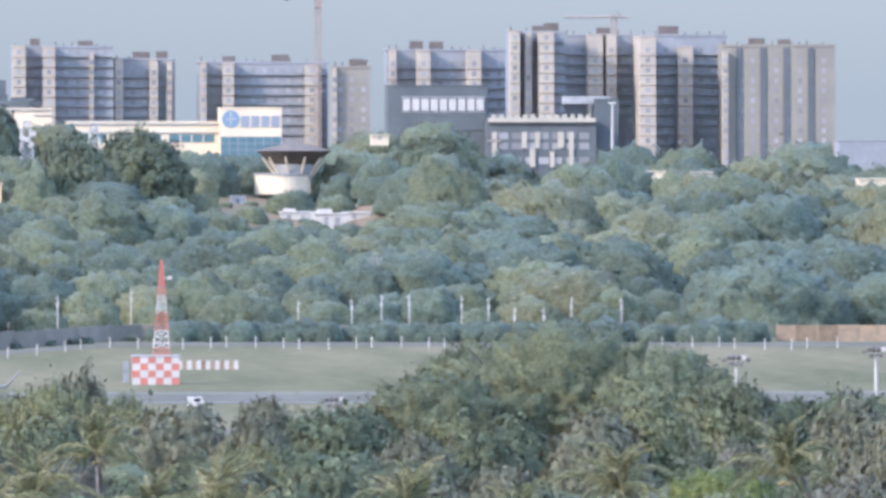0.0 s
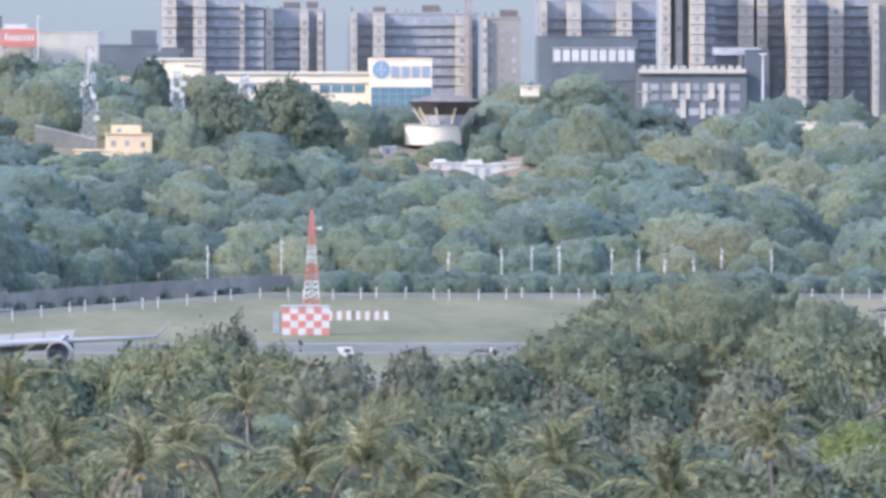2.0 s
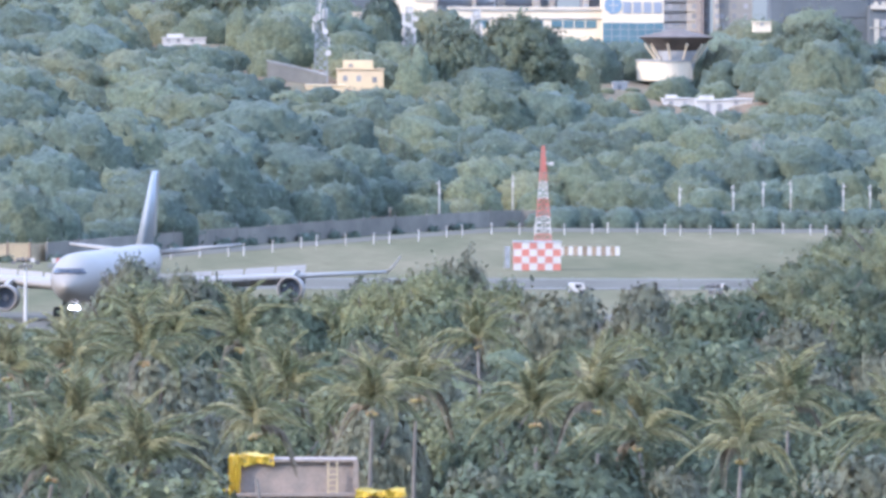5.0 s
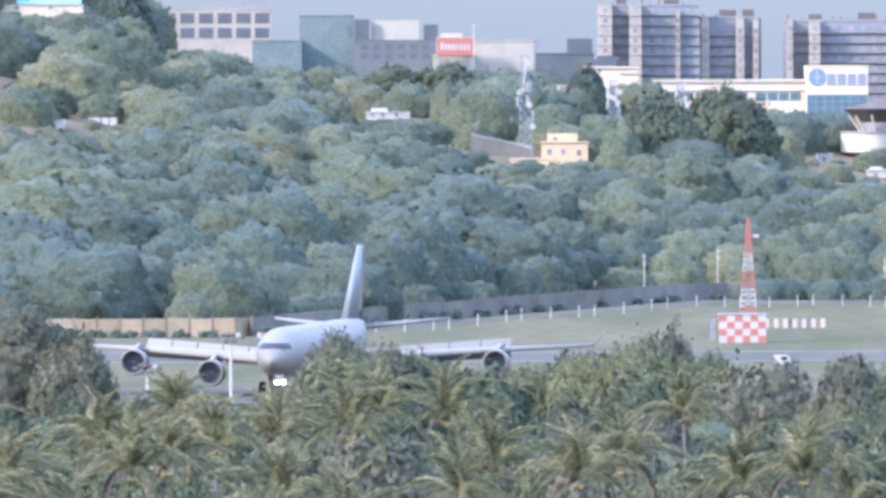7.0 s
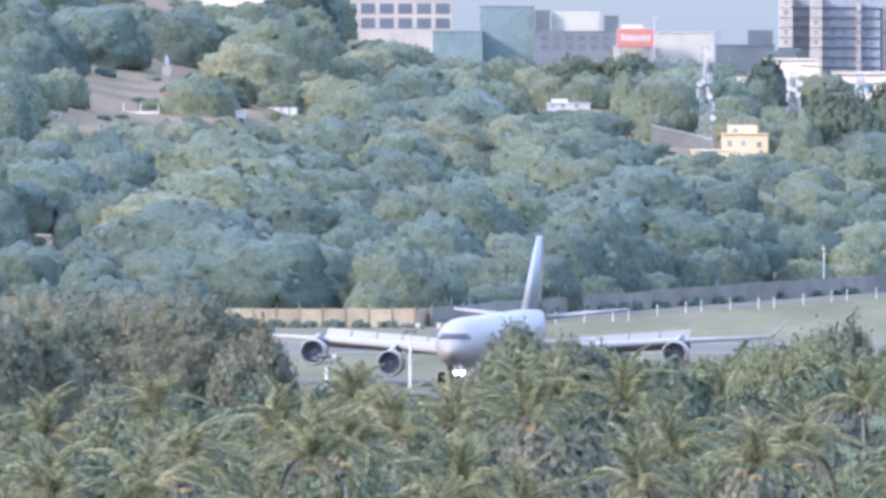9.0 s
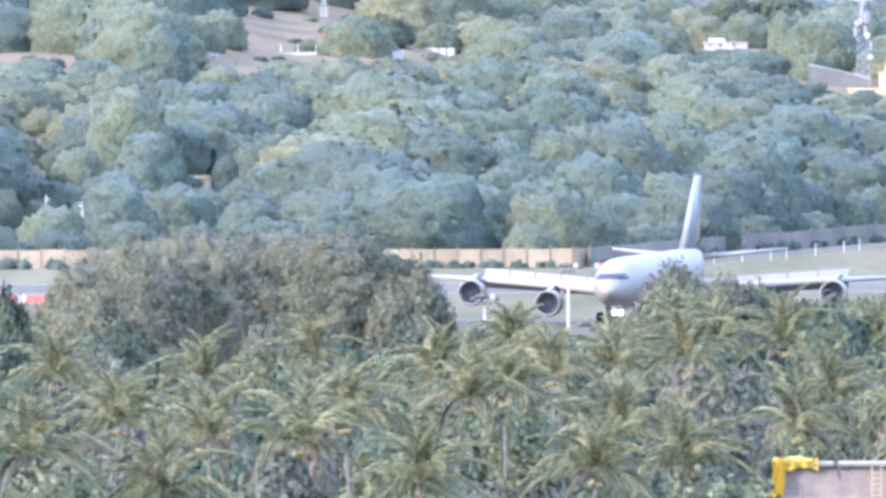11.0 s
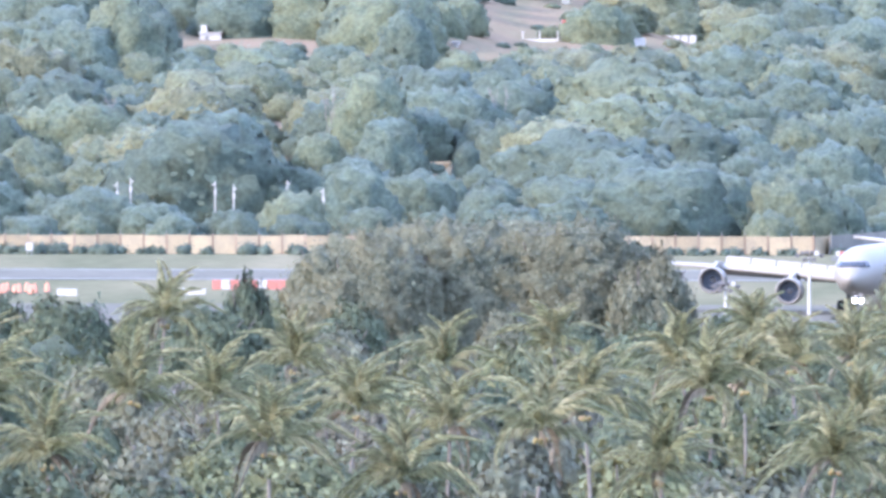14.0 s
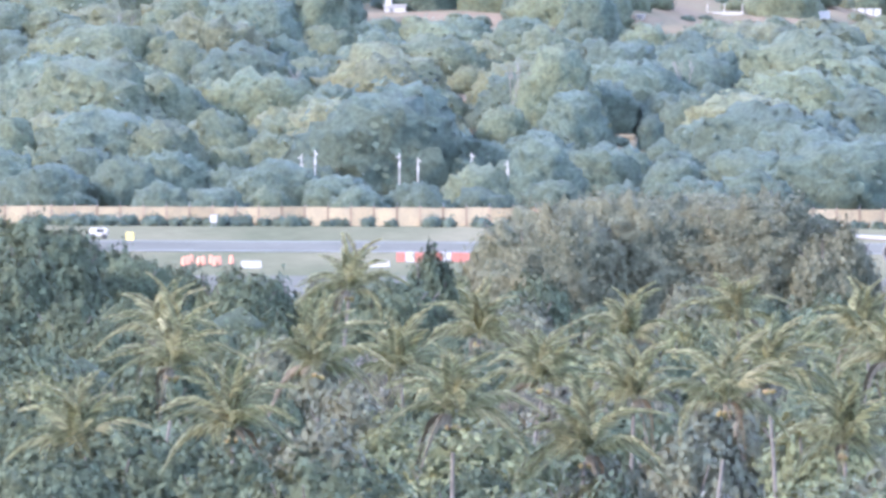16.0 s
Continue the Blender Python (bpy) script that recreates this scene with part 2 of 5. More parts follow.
def leaf_quads(points, outward, size, spread=0.75, long=1.5, rng=RNG):
    """Folded-free leaf sprays: one diamond for each point, roughly square to its outward way."""
    n = len(points)
    nor = outward + rng.normal(0, spread, (n, 3))
    nor /= np.linalg.norm(nor, axis=1, keepdims=True) + 1e-9
    a = np.cross(nor, rng.normal(0, 1, (n, 3)))
    a /= np.linalg.norm(a, axis=1, keepdims=True) + 1e-9
    b = np.cross(nor, a)
    s = size * rng.uniform(0.55, 1.3, (n, 1))
    v = np.empty((n, 4, 3))
    v[:, 0], v[:, 2] = points - a * s * long * 0.5, points + a * s * long * 0.5
    v[:, 1], v[:, 3] = points - b * s * 0.5 + a * s * 0.12, points + b * s * 0.5 + a * s * 0.12
    lie = outward + 0.14 * nor
    lie /= np.linalg.norm(lie, axis=1, keepdims=True)
    return np.concatenate([v.reshape(-1, 3), np.repeat(lie, 4, axis=0)], 1)


def ball_points(n, rng=RNG):
    p = rng.normal(0, 1, (n, 3))
    return p / np.linalg.norm(p, axis=1, keepdims=True)


def heart(cuts):
    """The filled inside of a clump of leaves: a ball of 6 * cuts * cuts faces."""
    index, verts, faces = {}, [], []
    for axis in range(3):
        for sign in (-1, 1):
            for i in range(cuts):
                for j in range(cuts):
                    ring = []
                    for a, b in ((i, j), (i + 1, j), (i + 1, j + 1), (i, j + 1)):
                        p = [0, 0, 0]
                        p[axis], p[(axis + 1) % 3], p[(axis + 2) % 3] = sign * cuts, 2 * a - cuts, 2 * b - cuts
                        if tuple(p) not in index:
                            index[tuple(p)] = len(verts)
                            verts.append(np.array(p) / np.linalg.norm(p))
                        ring.append(index[tuple(p)])
                    faces.append(ring if sign > 0 else ring[::-1])
    return np.array(verts), np.array(faces)


def crown_leaves(rx, ry, h, clumps, per_clump, size, rng, flat=0.5):
    """Leaves of a crown whose base is at z = 0: clumps spread evenly over a dome rx, ry wide and h high, some inside it."""
    out = []
    ball, rings = heart(2)
    inner = clumps // 6
    lump = rng.uniform(0, 6.28, 4)
    reach_of = 0.95 * math.sqrt(6.28 / clumps)
    for i in range(clumps):
        f = (i + 0.5) / clumps
        z = 1.0 - 1.08 * f
        a = 2.39996 * i + rng.uniform(-0.35, 0.35)
        q = math.sqrt(max(0, 1 - z * z))
        w = np.array([q * math.cos(a), q * math.sin(a), z])
        # an uneven outline: broad lobes, and clumps that stand out or lie back
        w *= 0.8 + 0.09 * math.sin(2 * a + lump[0]) + 0.07 * math.sin(3 * a + 4 * z + lump[1]) + rng.uniform(-0.05, 0.05)
        if inner and i % 6 == 5:
            w *= 0.72
        c = np.array([w[0] * rx, w[1] * ry, w[2] * h * 0.9])
        r = reach_of * min(rx, ry) * rng.uniform(0.8, 1.25)
        tall = np.array([1, 1, flat + 0.25])
        dirs = ball_points(per_clump, rng)
        dirs[:, 2] = np.where(dirs[:, 2] < -0.35, -dirs[:, 2], dirs[:, 2])
        rad = r * (0.62 + 0.5 * rng.random((per_clump, 1)))
        leaves = leaf_quads(c + dirs * rad * tall, dirs + np.array([0, 0, 0.25]), size, rng=rng)
        out.append((leaves, np.arange(len(leaves)).reshape(-1, 4)))
        pts = c + ball * r * 0.7 * tall * rng.uniform(0.72, 1.25, (len(ball), 1))
        out.append((np.concatenate([pts, ball + np.array([0, 0, 0.25]) + rng.normal(0, 0.3, ball.shape)], 1), rings))
    v, f = join(out)
    # the way a corner lies leans to the whole crown's outside, so that light runs over the crown as one form
    whole = v[:, :3] / np.array([rx, ry, h])
    v[:, 3:] = 0.5 * v[:, 3:] + 0.9 * whole
    v[:, 3:] /= np.linalg.norm(v[:, 3:], axis=1, keepdims=True) + 1e-9
    return v, f


# nothing tall stands before these: bearing from, to, lowest v to keep in view, distance
CLEAR = [(275, 420, 172, 2250), (-700, -478, -90, 2556), (215, 300, 158, 2300), (290, 316, 158, 2280), (18, 105, 98, 2420), (-745, -500, 112, 2380), (-850, -840, 122, 2380), (-490, -425, 104, 2390),
         (845, 960, 152, 2500), (908, 1068, 206, 2300), (820, 845, 176, 2350), (640, 735, 505, 1800), (-1300, -1270, 112, 2330), (-1150, -1110, 108, 2340),
         (-885, -860, 322, 1960), (-300, -100, -25, 2900), (-150, 320, 4, 2900), (600, 900, 80, 2740), (410, 500, 26, 2740), (455, 475, 88, 2450), (575, 585, 96, 2450), (-660, -640, 24, 2480)]
CLEAR = [(a, b, low, far if low < 5 or far > 2600 or low > 450 else reach((a + b) / 2, low + 8) + 6) for a, b, low, far in CLEAR]


def headroom(u, d, reach_to):
    """How tall a tree at (u, d), of that reach to the sides, may be to leave the views above free."""
    half = reach_to * SHARE / d
    room = 99.0
    for a, b, low, far in CLEAR:
        if u + half > a - 4 and u - half < b + 4 and d < far:
            room = min(room, EYE - land(u, d) - low * d / SHARE)
    return room


# ---- the woods on the hill ----
def mass_crown(rng, cuts, n, leaf, jitter=0.26, fine=10.0):
    """A crown of unit reach and height: a ragged leafy mass with rounded lobes and creases, and loose sprays round it."""
    at = Vector(rng.uniform(-50, 50, 3))

    def skin(dirs):
        far = []
        for p in dirs:
            w = Vector(p)
            far.append(0.7 + 0.14 * noise.noise(w * 1.6 + at) + 0.16 * abs(noise.noise(w * 2.6 + at)) + 0.24 * abs(noise.noise(w * 5.0 + at)) + 0.16 * abs(noise.noise(w * fine + at)))
        return np.array(far)[:, None]

    ball, rings = heart(cuts)
    flat = np.array([1, 1, 0.95])
    core = ball * skin(ball) * flat * rng.uniform(0.93, 1.05, (len(ball), 1))
    core[:, 2] = np.maximum(core[:, 2], -0.15)
    # the way of the skin itself, softened towards the whole dome's
    c = core[rings]
    face = np.cross(c[:, 2] - c[:, 0], c[:, 3] - c[:, 1])
    face /= np.linalg.norm(face, axis=1, keepdims=True) + 1e-9
    lie = np.zeros_like(core)
    for k in range(4):
        np.add.at(lie, rings[:, k], face)
    lie = lie / (np.linalg.norm(lie, axis=1, keepdims=True) + 1e-9) + 0.6 * ball + rng.normal(0, jitter, ball.shape) + np.array([0, 0, 0.2])
    out = [(np.concatenate([core, lie], 1), rings)]
    dirs = ball_points(n, rng)
    dirs[:, 2] = np.where(dirs[:, 2] < -0.1, -dirs[:, 2], dirs[:, 2])
    leaves = leaf_quads(dirs * skin(dirs) * flat * rng.uniform(0.97, 1.13, (n, 1)) ** (1.0 if leaf > 0.05 else 0.7), dirs, leaf, 0.3, 1.5, rng)
    leaves[:, 3:] += np.repeat(rng.normal(0, jitter, (n, 3)), 4, axis=0) + np.array([0, 0, 0.2])
    out.append((leaves, np.arange(len(leaves)).reshape(-1, 4)))
    v, f = join(out)
    v[:, 3:] /= np.linalg.norm(v[:, 3:], axis=1, keepdims=True) + 1e-9
    v[:, 2] /= np.quantile(v[:, 2], 0.995)
    v[:, :2] /= np.quantile(np.abs(v[:, :2]), 0.99)
    return v, f


def woods():
    """Broad crowns, large and small, that merge into one canopy; the taller kinds keep together in groves."""
    rng = np.random.default_rng(11)
    kinds = {"leaf_far": [], "leaf_far_pale": [], "leaf_far_dark": []}
    protos = []
    for i in range(16):
        protos.append(mass_crown(rng, 11, 320, 0.06))
    d = 1752.0
    while d < 2660:
        step = 9.6 * SHARE / d
        u = -2250 + rng.uniform(0, step)
        while u < 2250:
            dd = d + rng.uniform(-11, 11)
            start = between(FENCE, u) + 8
            if dd > start:
                g = noise.noise((u / 330, dd / 150, 3.0))
                grove = noise.noise((u / 210, dd / 90, 9.0))
                hgt = (7.6 + 3.2 * grove + rng.uniform(-1.6, 2.2)) * (1.0 if dd > start + 20 else 0.75)
                hgt *= float(np.clip(rng.lognormal(0, 0.22), 0.65, 1.5))
                rad = hgt * rng.uniform(0.72, 1.15)
                z = land(u, dd)
                vg = (EYE - z) * SHARE / dd
                bare = 30 < vg < 112 and abs(u + 655) < 205 - 1.3 * abs(vg - 72)
                room = headroom(u, dd, rad * 0.95)
                if room < hgt * 0.6:
                    rad *= 0.55
                    room = headroom(u, dd, rad)
                if bare and rng.random() < 0.93:
                    room = min(room, rng.uniform(0.8, 2.6) if rng.random() < 0.75 else 0)
                if room < 0.7:
                    u += step * 0.5
                    continue
                if room < hgt:
                    hgt = room * rng.uniform(0.75, 0.95)
                    rad = min(rad, hgt * 0.9 + 0.8)
                p, f = protos[rng.integers(len(protos))]
                a = rng.uniform(0, 6.28)
                c, s = math.cos(a), math.sin(a)
                lift = 0.02 * hgt
                q = np.stack([(p[:, 0] * c - p[:, 1] * s) * rad, (p[:, 0] * s + p[:, 1] * c) * rad, p[:, 2] * (hgt - lift) + lift], 1)
                q += np.array([dd * u / SHARE, dd, z])
                q = np.concatenate([q, np.stack([p[:, 3] * c - p[:, 4] * s, p[:, 3] * s + p[:, 4] * c, p[:, 5]], 1)], 1)
                # the shaded band along the wall is put into the leaf colour
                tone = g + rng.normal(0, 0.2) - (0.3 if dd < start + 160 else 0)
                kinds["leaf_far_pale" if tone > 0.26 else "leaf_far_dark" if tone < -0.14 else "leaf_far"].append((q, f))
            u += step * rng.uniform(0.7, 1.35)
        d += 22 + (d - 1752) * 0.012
    for key, label in (("leaf_far", "haze-tinted green scrub trees covering the hillside"), ("leaf_far_pale", "pale yellow-green trees scattered on the hillside"), ("leaf_far_dark", "dark green trees massed on the hillside")):
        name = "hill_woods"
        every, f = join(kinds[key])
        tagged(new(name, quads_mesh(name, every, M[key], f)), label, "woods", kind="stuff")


woods()


# ---- the trees before the airfield ----
def limbs(top, crown_low, reach, rng, forks=6):
    bm = bmesh.new()
    r = 0.035 * top + 0.08
    tube(bm, (0, 0, -0.3), (0.1, 0, crown_low), r * 1.25, r * 0.8)
    for i in range(forks):
        a = 6.283 * (i + rng.uniform(-0.3, 0.3)) / forks
        e = Vector((math.cos(a) * reach * 0.5, math.sin(a) * reach * 0.5, crown_low + (top - crown_low) * rng.uniform(0.35, 0.6)))
        tube(bm, (0.1, 0, crown_low - 0.15), e, r * 0.55, r * 0.25, 6)
        tube(bm, e, e + Vector((math.cos(a + 0.5) * reach * 0.25, math.sin(a + 0.5) * reach * 0.25, (top - crown_low) * 0.25)), r * 0.25, r * 0.08, 5)
    return bm


def tree(name, u, v_top, d, reach, mat, label, seed, share=0.72, leaf=0.23, bark="bark", group=""):
    """A broad-leaved tree that tops out at v_top, with a crown of that reach."""
    rng = np.random.default_rng(seed)
    top = EYE - v_top * d / SHARE - land(u, d)
    h = top * share
    ob = thing(name, on_land(u, d), label, "tree", group)
    part("trunk", limbs(top, top - h, reach, rng), M[bark], ob)
    leaves, f = mass_crown(rng, max(11, int(1.7 * reach) + 7), int(900 * reach), leaf / max(reach, 2.0), 0.34, 6 + reach)
    leaves[:, :3] *= np.array([reach, reach, h])
    leaves[:, 2] += top - h
    part("crown", quads_mesh("crown", leaves, M[mat], f), None, ob)
    return ob


DOME = "broad dark olive evergreen tree with a domed crown"
BRIGHT = "leafy mid-green tree with glossy yellow-green tips"
DEEP = "dense flat-topped tree with deep green leaves"
# the great domes that stand against the airfield
for k, (u, v, d, r, mat, label) in enumerate((
        (1410, 396, 1200, 13.5, "leaf_olive", DOME), (1272, 430, 1205, 8.5, "leaf_olive", DOME), (1600, 436, 1190, 9.5, "leaf_olive", DOME), (1180, 478, 1185, 9.0, "leaf_olive", DOME),
        (1060, 540, 1180, 5.5, "leaf_olive", DOME), (1715, 500, 1180, 5.0, "leaf_olive", DOME),
        (-860, 424, 1200, 11.5, "leaf_dome", DOME), (-640, 424, 1200, 11.0, "leaf_dome", DOME), (-1005, 444, 1190, 8.6, "leaf_dome", DOME), (-500, 482, 1190, 4.6, "leaf_dome", DOME),
        (-745, 422, 1215, 9.0, "leaf_dome", DOME), (-24, 479, 1210, 4.4, "leaf_dome", DOME), (60, 505, 1200, 4.5, "leaf_dome", DOME), (-90, 552, 1190, 2.6, "leaf_dome", DOME),
        (553, 468, 1210, 3.4, "leaf_dome", DOME), (881, 526, 1200, 3.8, "leaf_dome", DOME),
        (500, 492, 1190, 6.0, "leaf_bright", BRIGHT), (640, 522, 1190, 5.0, "leaf_bright", BRIGHT), (400, 518, 1195, 5.5, "leaf_bright", BRIGHT),
        (300, 546, 1195, 5.0, "leaf_bright", BRIGHT), (200, 548, 1200, 4.6, "leaf_bright", BRIGHT), (740, 545, 1180, 5.0, "leaf_bright", BRIGHT), (120, 520, 1205, 3.8, "leaf_bright", BRIGHT),
        (940, 622, 1120, 13.0, "leaf_deep", DEEP), (1150, 640, 1110, 8.0, "leaf_deep", DEEP),
        (1800, 528, 1190, 6.0, "leaf_deep", DEEP), (1920, 516, 1190, 7.0, "leaf_deep", DEEP), (2060, 510, 1190, 7.0, "leaf_deep", DEEP),
        (-1960, 474, 1180, 6.5, "leaf_deep", DEEP), (-1850, 492, 1180, 6.0, "leaf_deep", DEEP), (-1745, 540, 1170, 5.5, "leaf_deep", DEEP), (-2080, 470, 1180, 7.0, "leaf_deep", DEEP))):
    tree("broadleaf_tree", u, v, d, r, mat, label, 100 + k)
# a slim dark conifer, a pale dry tree and a low fresh green crown
tree("cypress_tree", -1215, 524, 1170, 2.8, "leaf_deep", "slim dark green columnar tree", 5, 0.92)
tree("dry_tree", 1724, 612, 1050, 3.0, "leaf_dry", "half-bare tree with pale dry leaves", 6, bark="pale_bark")
tree("low_green_tree", 1690, 650, 1000, 6.4, "leaf_fresh", "low rounded fresh green tree crown", 7)
tree("low_green_tree", -1480, 668, 1080, 4.2, "leaf_fresh", "low rounded fresh green tree crown", 8)

# great crowns that stand out of the hill's woods
for k, (u, v, low, r, mat) in enumerate(((540, 62, 215, 9.5, "leaf_far"), (655, 54, 215, 11.0, "leaf_far"), (1180, 62, 150, 8.0, "leaf_far"), (-408, -132, -60, 6.0, "leaf_far_dark"), (412, 14, 62, 4.5, "leaf_far_dark"),
                                         (70, 10, 82, 7.0, "leaf_far"), (165, 6, 82, 6.5, "leaf_far"), (1320, 112, 178, 7.0, "leaf_far_dark"), (1835, 132, 190, 6.0, "leaf_far"), (-545, 42, 96, 6.0, "leaf_far"))):
    tree("hill_tree", u, v, min(reach(u, low), 2640), r, mat, "great spreading tree rising out of the hill woods", 700 + k, 0.9, 0.5)

SKYLINE = ((-2300, 470), (-1980, 478), (-1850, 495), (-1720, 535), (-1580, 562), (-1450, 566), (-1300, 576), (-1149, 560), (-424, 604), (-200, 606), (-148, 585), (-28, 500), (112, 520), (165, 542), (250, 550), (320, 542), (400, 516),
           (553, 500), (661, 530), (881, 545), (1011, 550), (1150, 520), (1614, 480), (1754, 528), (2000, 520), (2300, 515))
FILL = (("leaf_dome", "olive-green tree in a dense belt of trees"), ("leaf_bright", "mid-green tree with lit leaf tips in a dense belt"), ("leaf_deep", "deep green tree in a dense belt of trees"), ("leaf_dry", "greyish dry-leaved tree among green ones"))


def belt():
    """The unbroken belt of lower trees: a few grown ones, copied in rows."""
    rng = np.random.default_rng(23)
    grown = []
    for i in range(10):
        mat, label = FILL[(0, 1, 2, 1, 0, 2, 3, 1, 2, 0)[i]]
        r, d = 3.4 + 0.35 * (i % 4), 1100
        ob = tree("belt_tree", 0, (EYE - 7.4) * SHARE / d, d, r, mat, label, 300 + i, 0.92, group="trees of the belt")
        grown.append(ob)
    used = set()
    for low, high in ((-8, 22), (24, 64), (66, 112), (104, 152), (144, 200), (190, 250), (240, 300), (290, 350), (340, 410)):
        u = -2250.0
        while u < 2250:
            base = min(600, max(between(SKYLINE, u), 500))
            v = base + rng.uniform(low, high)
            top = rng.uniform(5.8, 8.6) + max(0, 590 - v) * 0.05 + (1.5 if v > 640 else 0)
            dd = min((EYE - top) * SHARE / v, 1262)
            top = EYE - v * dd / SHARE
            hole = 60 < u < 490 and dd < 872 and v < 965 or abs(u + 1379) < 66 and 590 < v < 735
            if not hole:
                i = int(rng.integers(10))
                if (640 < u < 1260 and v > 600 or u < -1480) and rng.random() < 0.8:
                    i = (2, 5, 8)[i % 3]
                s = top / 7.4
                w = max(0.8, min(1.3, s)) * rng.uniform(0.95, 1.35)
                place = Matrix.Translation(on_land(u, dd)) @ Matrix.Rotation(rng.uniform(0, 6.28), 4, "Z")
                if i in used:
                    ob = copy_thing(grown[i], place)
                else:
                    used.add(i)
                    ob = grown[i]
                    ob.matrix_basis = place
                ob.scale = (w, w, s)
            u += 6.3 * SHARE / dd * rng.uniform(0.8, 1.25)


belt()


# ---- coconut palms ----
def frond_mesh(seed, length, droop, mat):
    """One feathered palm leaf along +x from its root, arching, with two rows of narrow hanging leaflets."""
    rng = np.random.default_rng(seed)
    n = 30
    s = np.linspace(0, 1, n)
    x = length * (s - 0.16 * droop * s ** 2)
    z = length * (0.34 * s - (0.34 + 0.7 * droop) * s ** 2.6)
    verts = []
    for i in range(n - 1):
        w = 0.055 * (1 - 0.8 * s[i])
        verts += [(x[i], -w, z[i]), (x[i + 1], -w, z[i + 1]), (x[i + 1], w, z[i + 1]), (x[i], w, z[i])]
    for i in range(4, n - 1):
        for sub in (0.0, 0.5):
            px, pz = x[i] + sub * (x[i + 1] - x[i]), z[i] + sub * (z[i + 1] - z[i])
            ll = length * 0.25 * math.sin(math.pi * min(1, 0.14 + 0.86 * s[i])) ** 0.6 * rng.uniform(0.75, 1.2)
            for side in (-1, 1):
                fall = rng.uniform(0.45, 1.15) * (0.65 + 0.45 * droop)
                mid = (px + 0.3 * ll, side * ll * 0.4, pz + 0.05 * ll - 0.25 * fall * ll)
                tip = (px + 0.52 * ll, side * ll * 0.52, pz - fall * ll * 0.8)
                w = 0.1
                verts += [(px - w, 0, pz), (mid[0] - w, mid[1], mid[2]), tip, (mid[0] + w, mid[1], mid[2])]
    verts = np.array(verts)
    return quads_mesh("frond", verts, M[mat])


FRONDS = [frond_mesh(1, 5.4, 0.5, "frond"), frond_mesh(2, 5.4, 0.85, "frond"), frond_mesh(3, 5.0, 1.2, "frond"), frond_mesh(4, 3.8, 1.7, "frond_dry")]
M["coconut"] = material("coconut", (0.3, 0.26, 0.08), 0.5, second=(0.25, 0.16, 0.07), size=0.3)
nut = bmesh.new()
bmesh.ops.create_icosphere(nut, subdivisions=1, radius=0.17)
NUT = solid("coconut", nut, M["coconut"], True)


def palm(place, tall, seed, label="coconut palm with arching green fronds", lean=0.0):
    rng = np.random.default_rng(seed)
    ob = thing("coconut_palm", place, label, "palm tree", "coconut palms")
    bm = bmesh.new()
    p = Vector((0, 0, -0.2))
    steps = 6
    for i in range(steps):
        f = (i + 1) / steps
        q = Vector((lean * f * f, 0.3 * lean * f, tall * f))
        tube(bm, p, q, 0.17 - 0.06 * (f - 1 / steps), 0.17 - 0.06 * f, 7)
        p = q
    part("trunk", bm, M["palm_bark"], ob)
    n = int(rng.integers(16, 21))
    for i in range(n):
        a = 6.283 * i * 0.382 + rng.uniform(-0.2, 0.2)
        f = i / n
        kind = 0 if f < 0.35 else 1 if f < 0.72 else 2 if f < 0.93 else 3
        lift = 88 - 80 * f + rng.uniform(-9, 9)
        s = rng.uniform(0.72, 0.95)
        part("frond", FRONDS[kind], None, ob, at=Matrix.Translation(p) @ Matrix.Rotation(a, 4, "Z") @ Matrix.Rotation(-radians(lift), 4, "Y") @ Matrix.Rotation(rng.uniform(-0.5, 0.5), 4, "X") @ Matrix.Scale(s, 4))
    for i in range(6):
        a = rng.uniform(0, 6.28)
        part("coconut", NUT, None, ob, at=p + Vector((0.32 * math.cos(a), 0.32 * math.sin(a), -0.3 - 0.25 * rng.random())))
    return ob


def palms():
    rng = np.random.default_rng(41)
    spots = ((-1379, 608), (-1122, 690), (-857, 690), (-657, 655), (-862, 800), (-1707, 835), (-1837, 900), (-1257, 770), (-1040, 790), (-597, 820),
             (-397, 815), (-417, 695), (-1560, 880), (-235, 705), (-330, 770), (16, 735), (-110, 800), (-150, 690), (590, 645), (686, 815), (780, 825), (895, 812), (1125, 765), (1526, 720), (1796, 715), (158, 707), (239, 735), (390, 765), (1040, 850), (1330, 860), (-720, 900), (-960, 905), (-480, 905), (-200, 880), (-1180, 890), (-1420, 830), (-20, 860), (40, 640), (-290, 650), (470, 770), (212, 872), (-1690, 700))
    first = [palm(Vector((0, 0, 0)), 8.0, 60 + i, lean=(0.5, -0.7, 0.2, 1.0, -0.3)[i]) for i in range(5)]
    for k, (u, v) in enumerate(spots):
        tall = 9.0 + rng.uniform(-1.0, 1.2) if k else 11.0
        d = (EYE - tall) * SHARE / v
        place = Matrix.Translation(on_land(u, d)) @ Matrix.Rotation(rng.uniform(0, 6.28), 4, "Z") @ Matrix.Rotation(rng.uniform(-0.06, 0.06), 4, "Y")
        if k < 5:
            ob = first[k]
            ob.matrix_basis = place
        else:
            ob = copy_thing(first[k % 5], place)
        for o in ob.children:
            if o.name.startswith("trunk"):
                o.scale = (1, 1, tall / 8.0)
            else:
                o.location.z += tall - 8.0


palms()


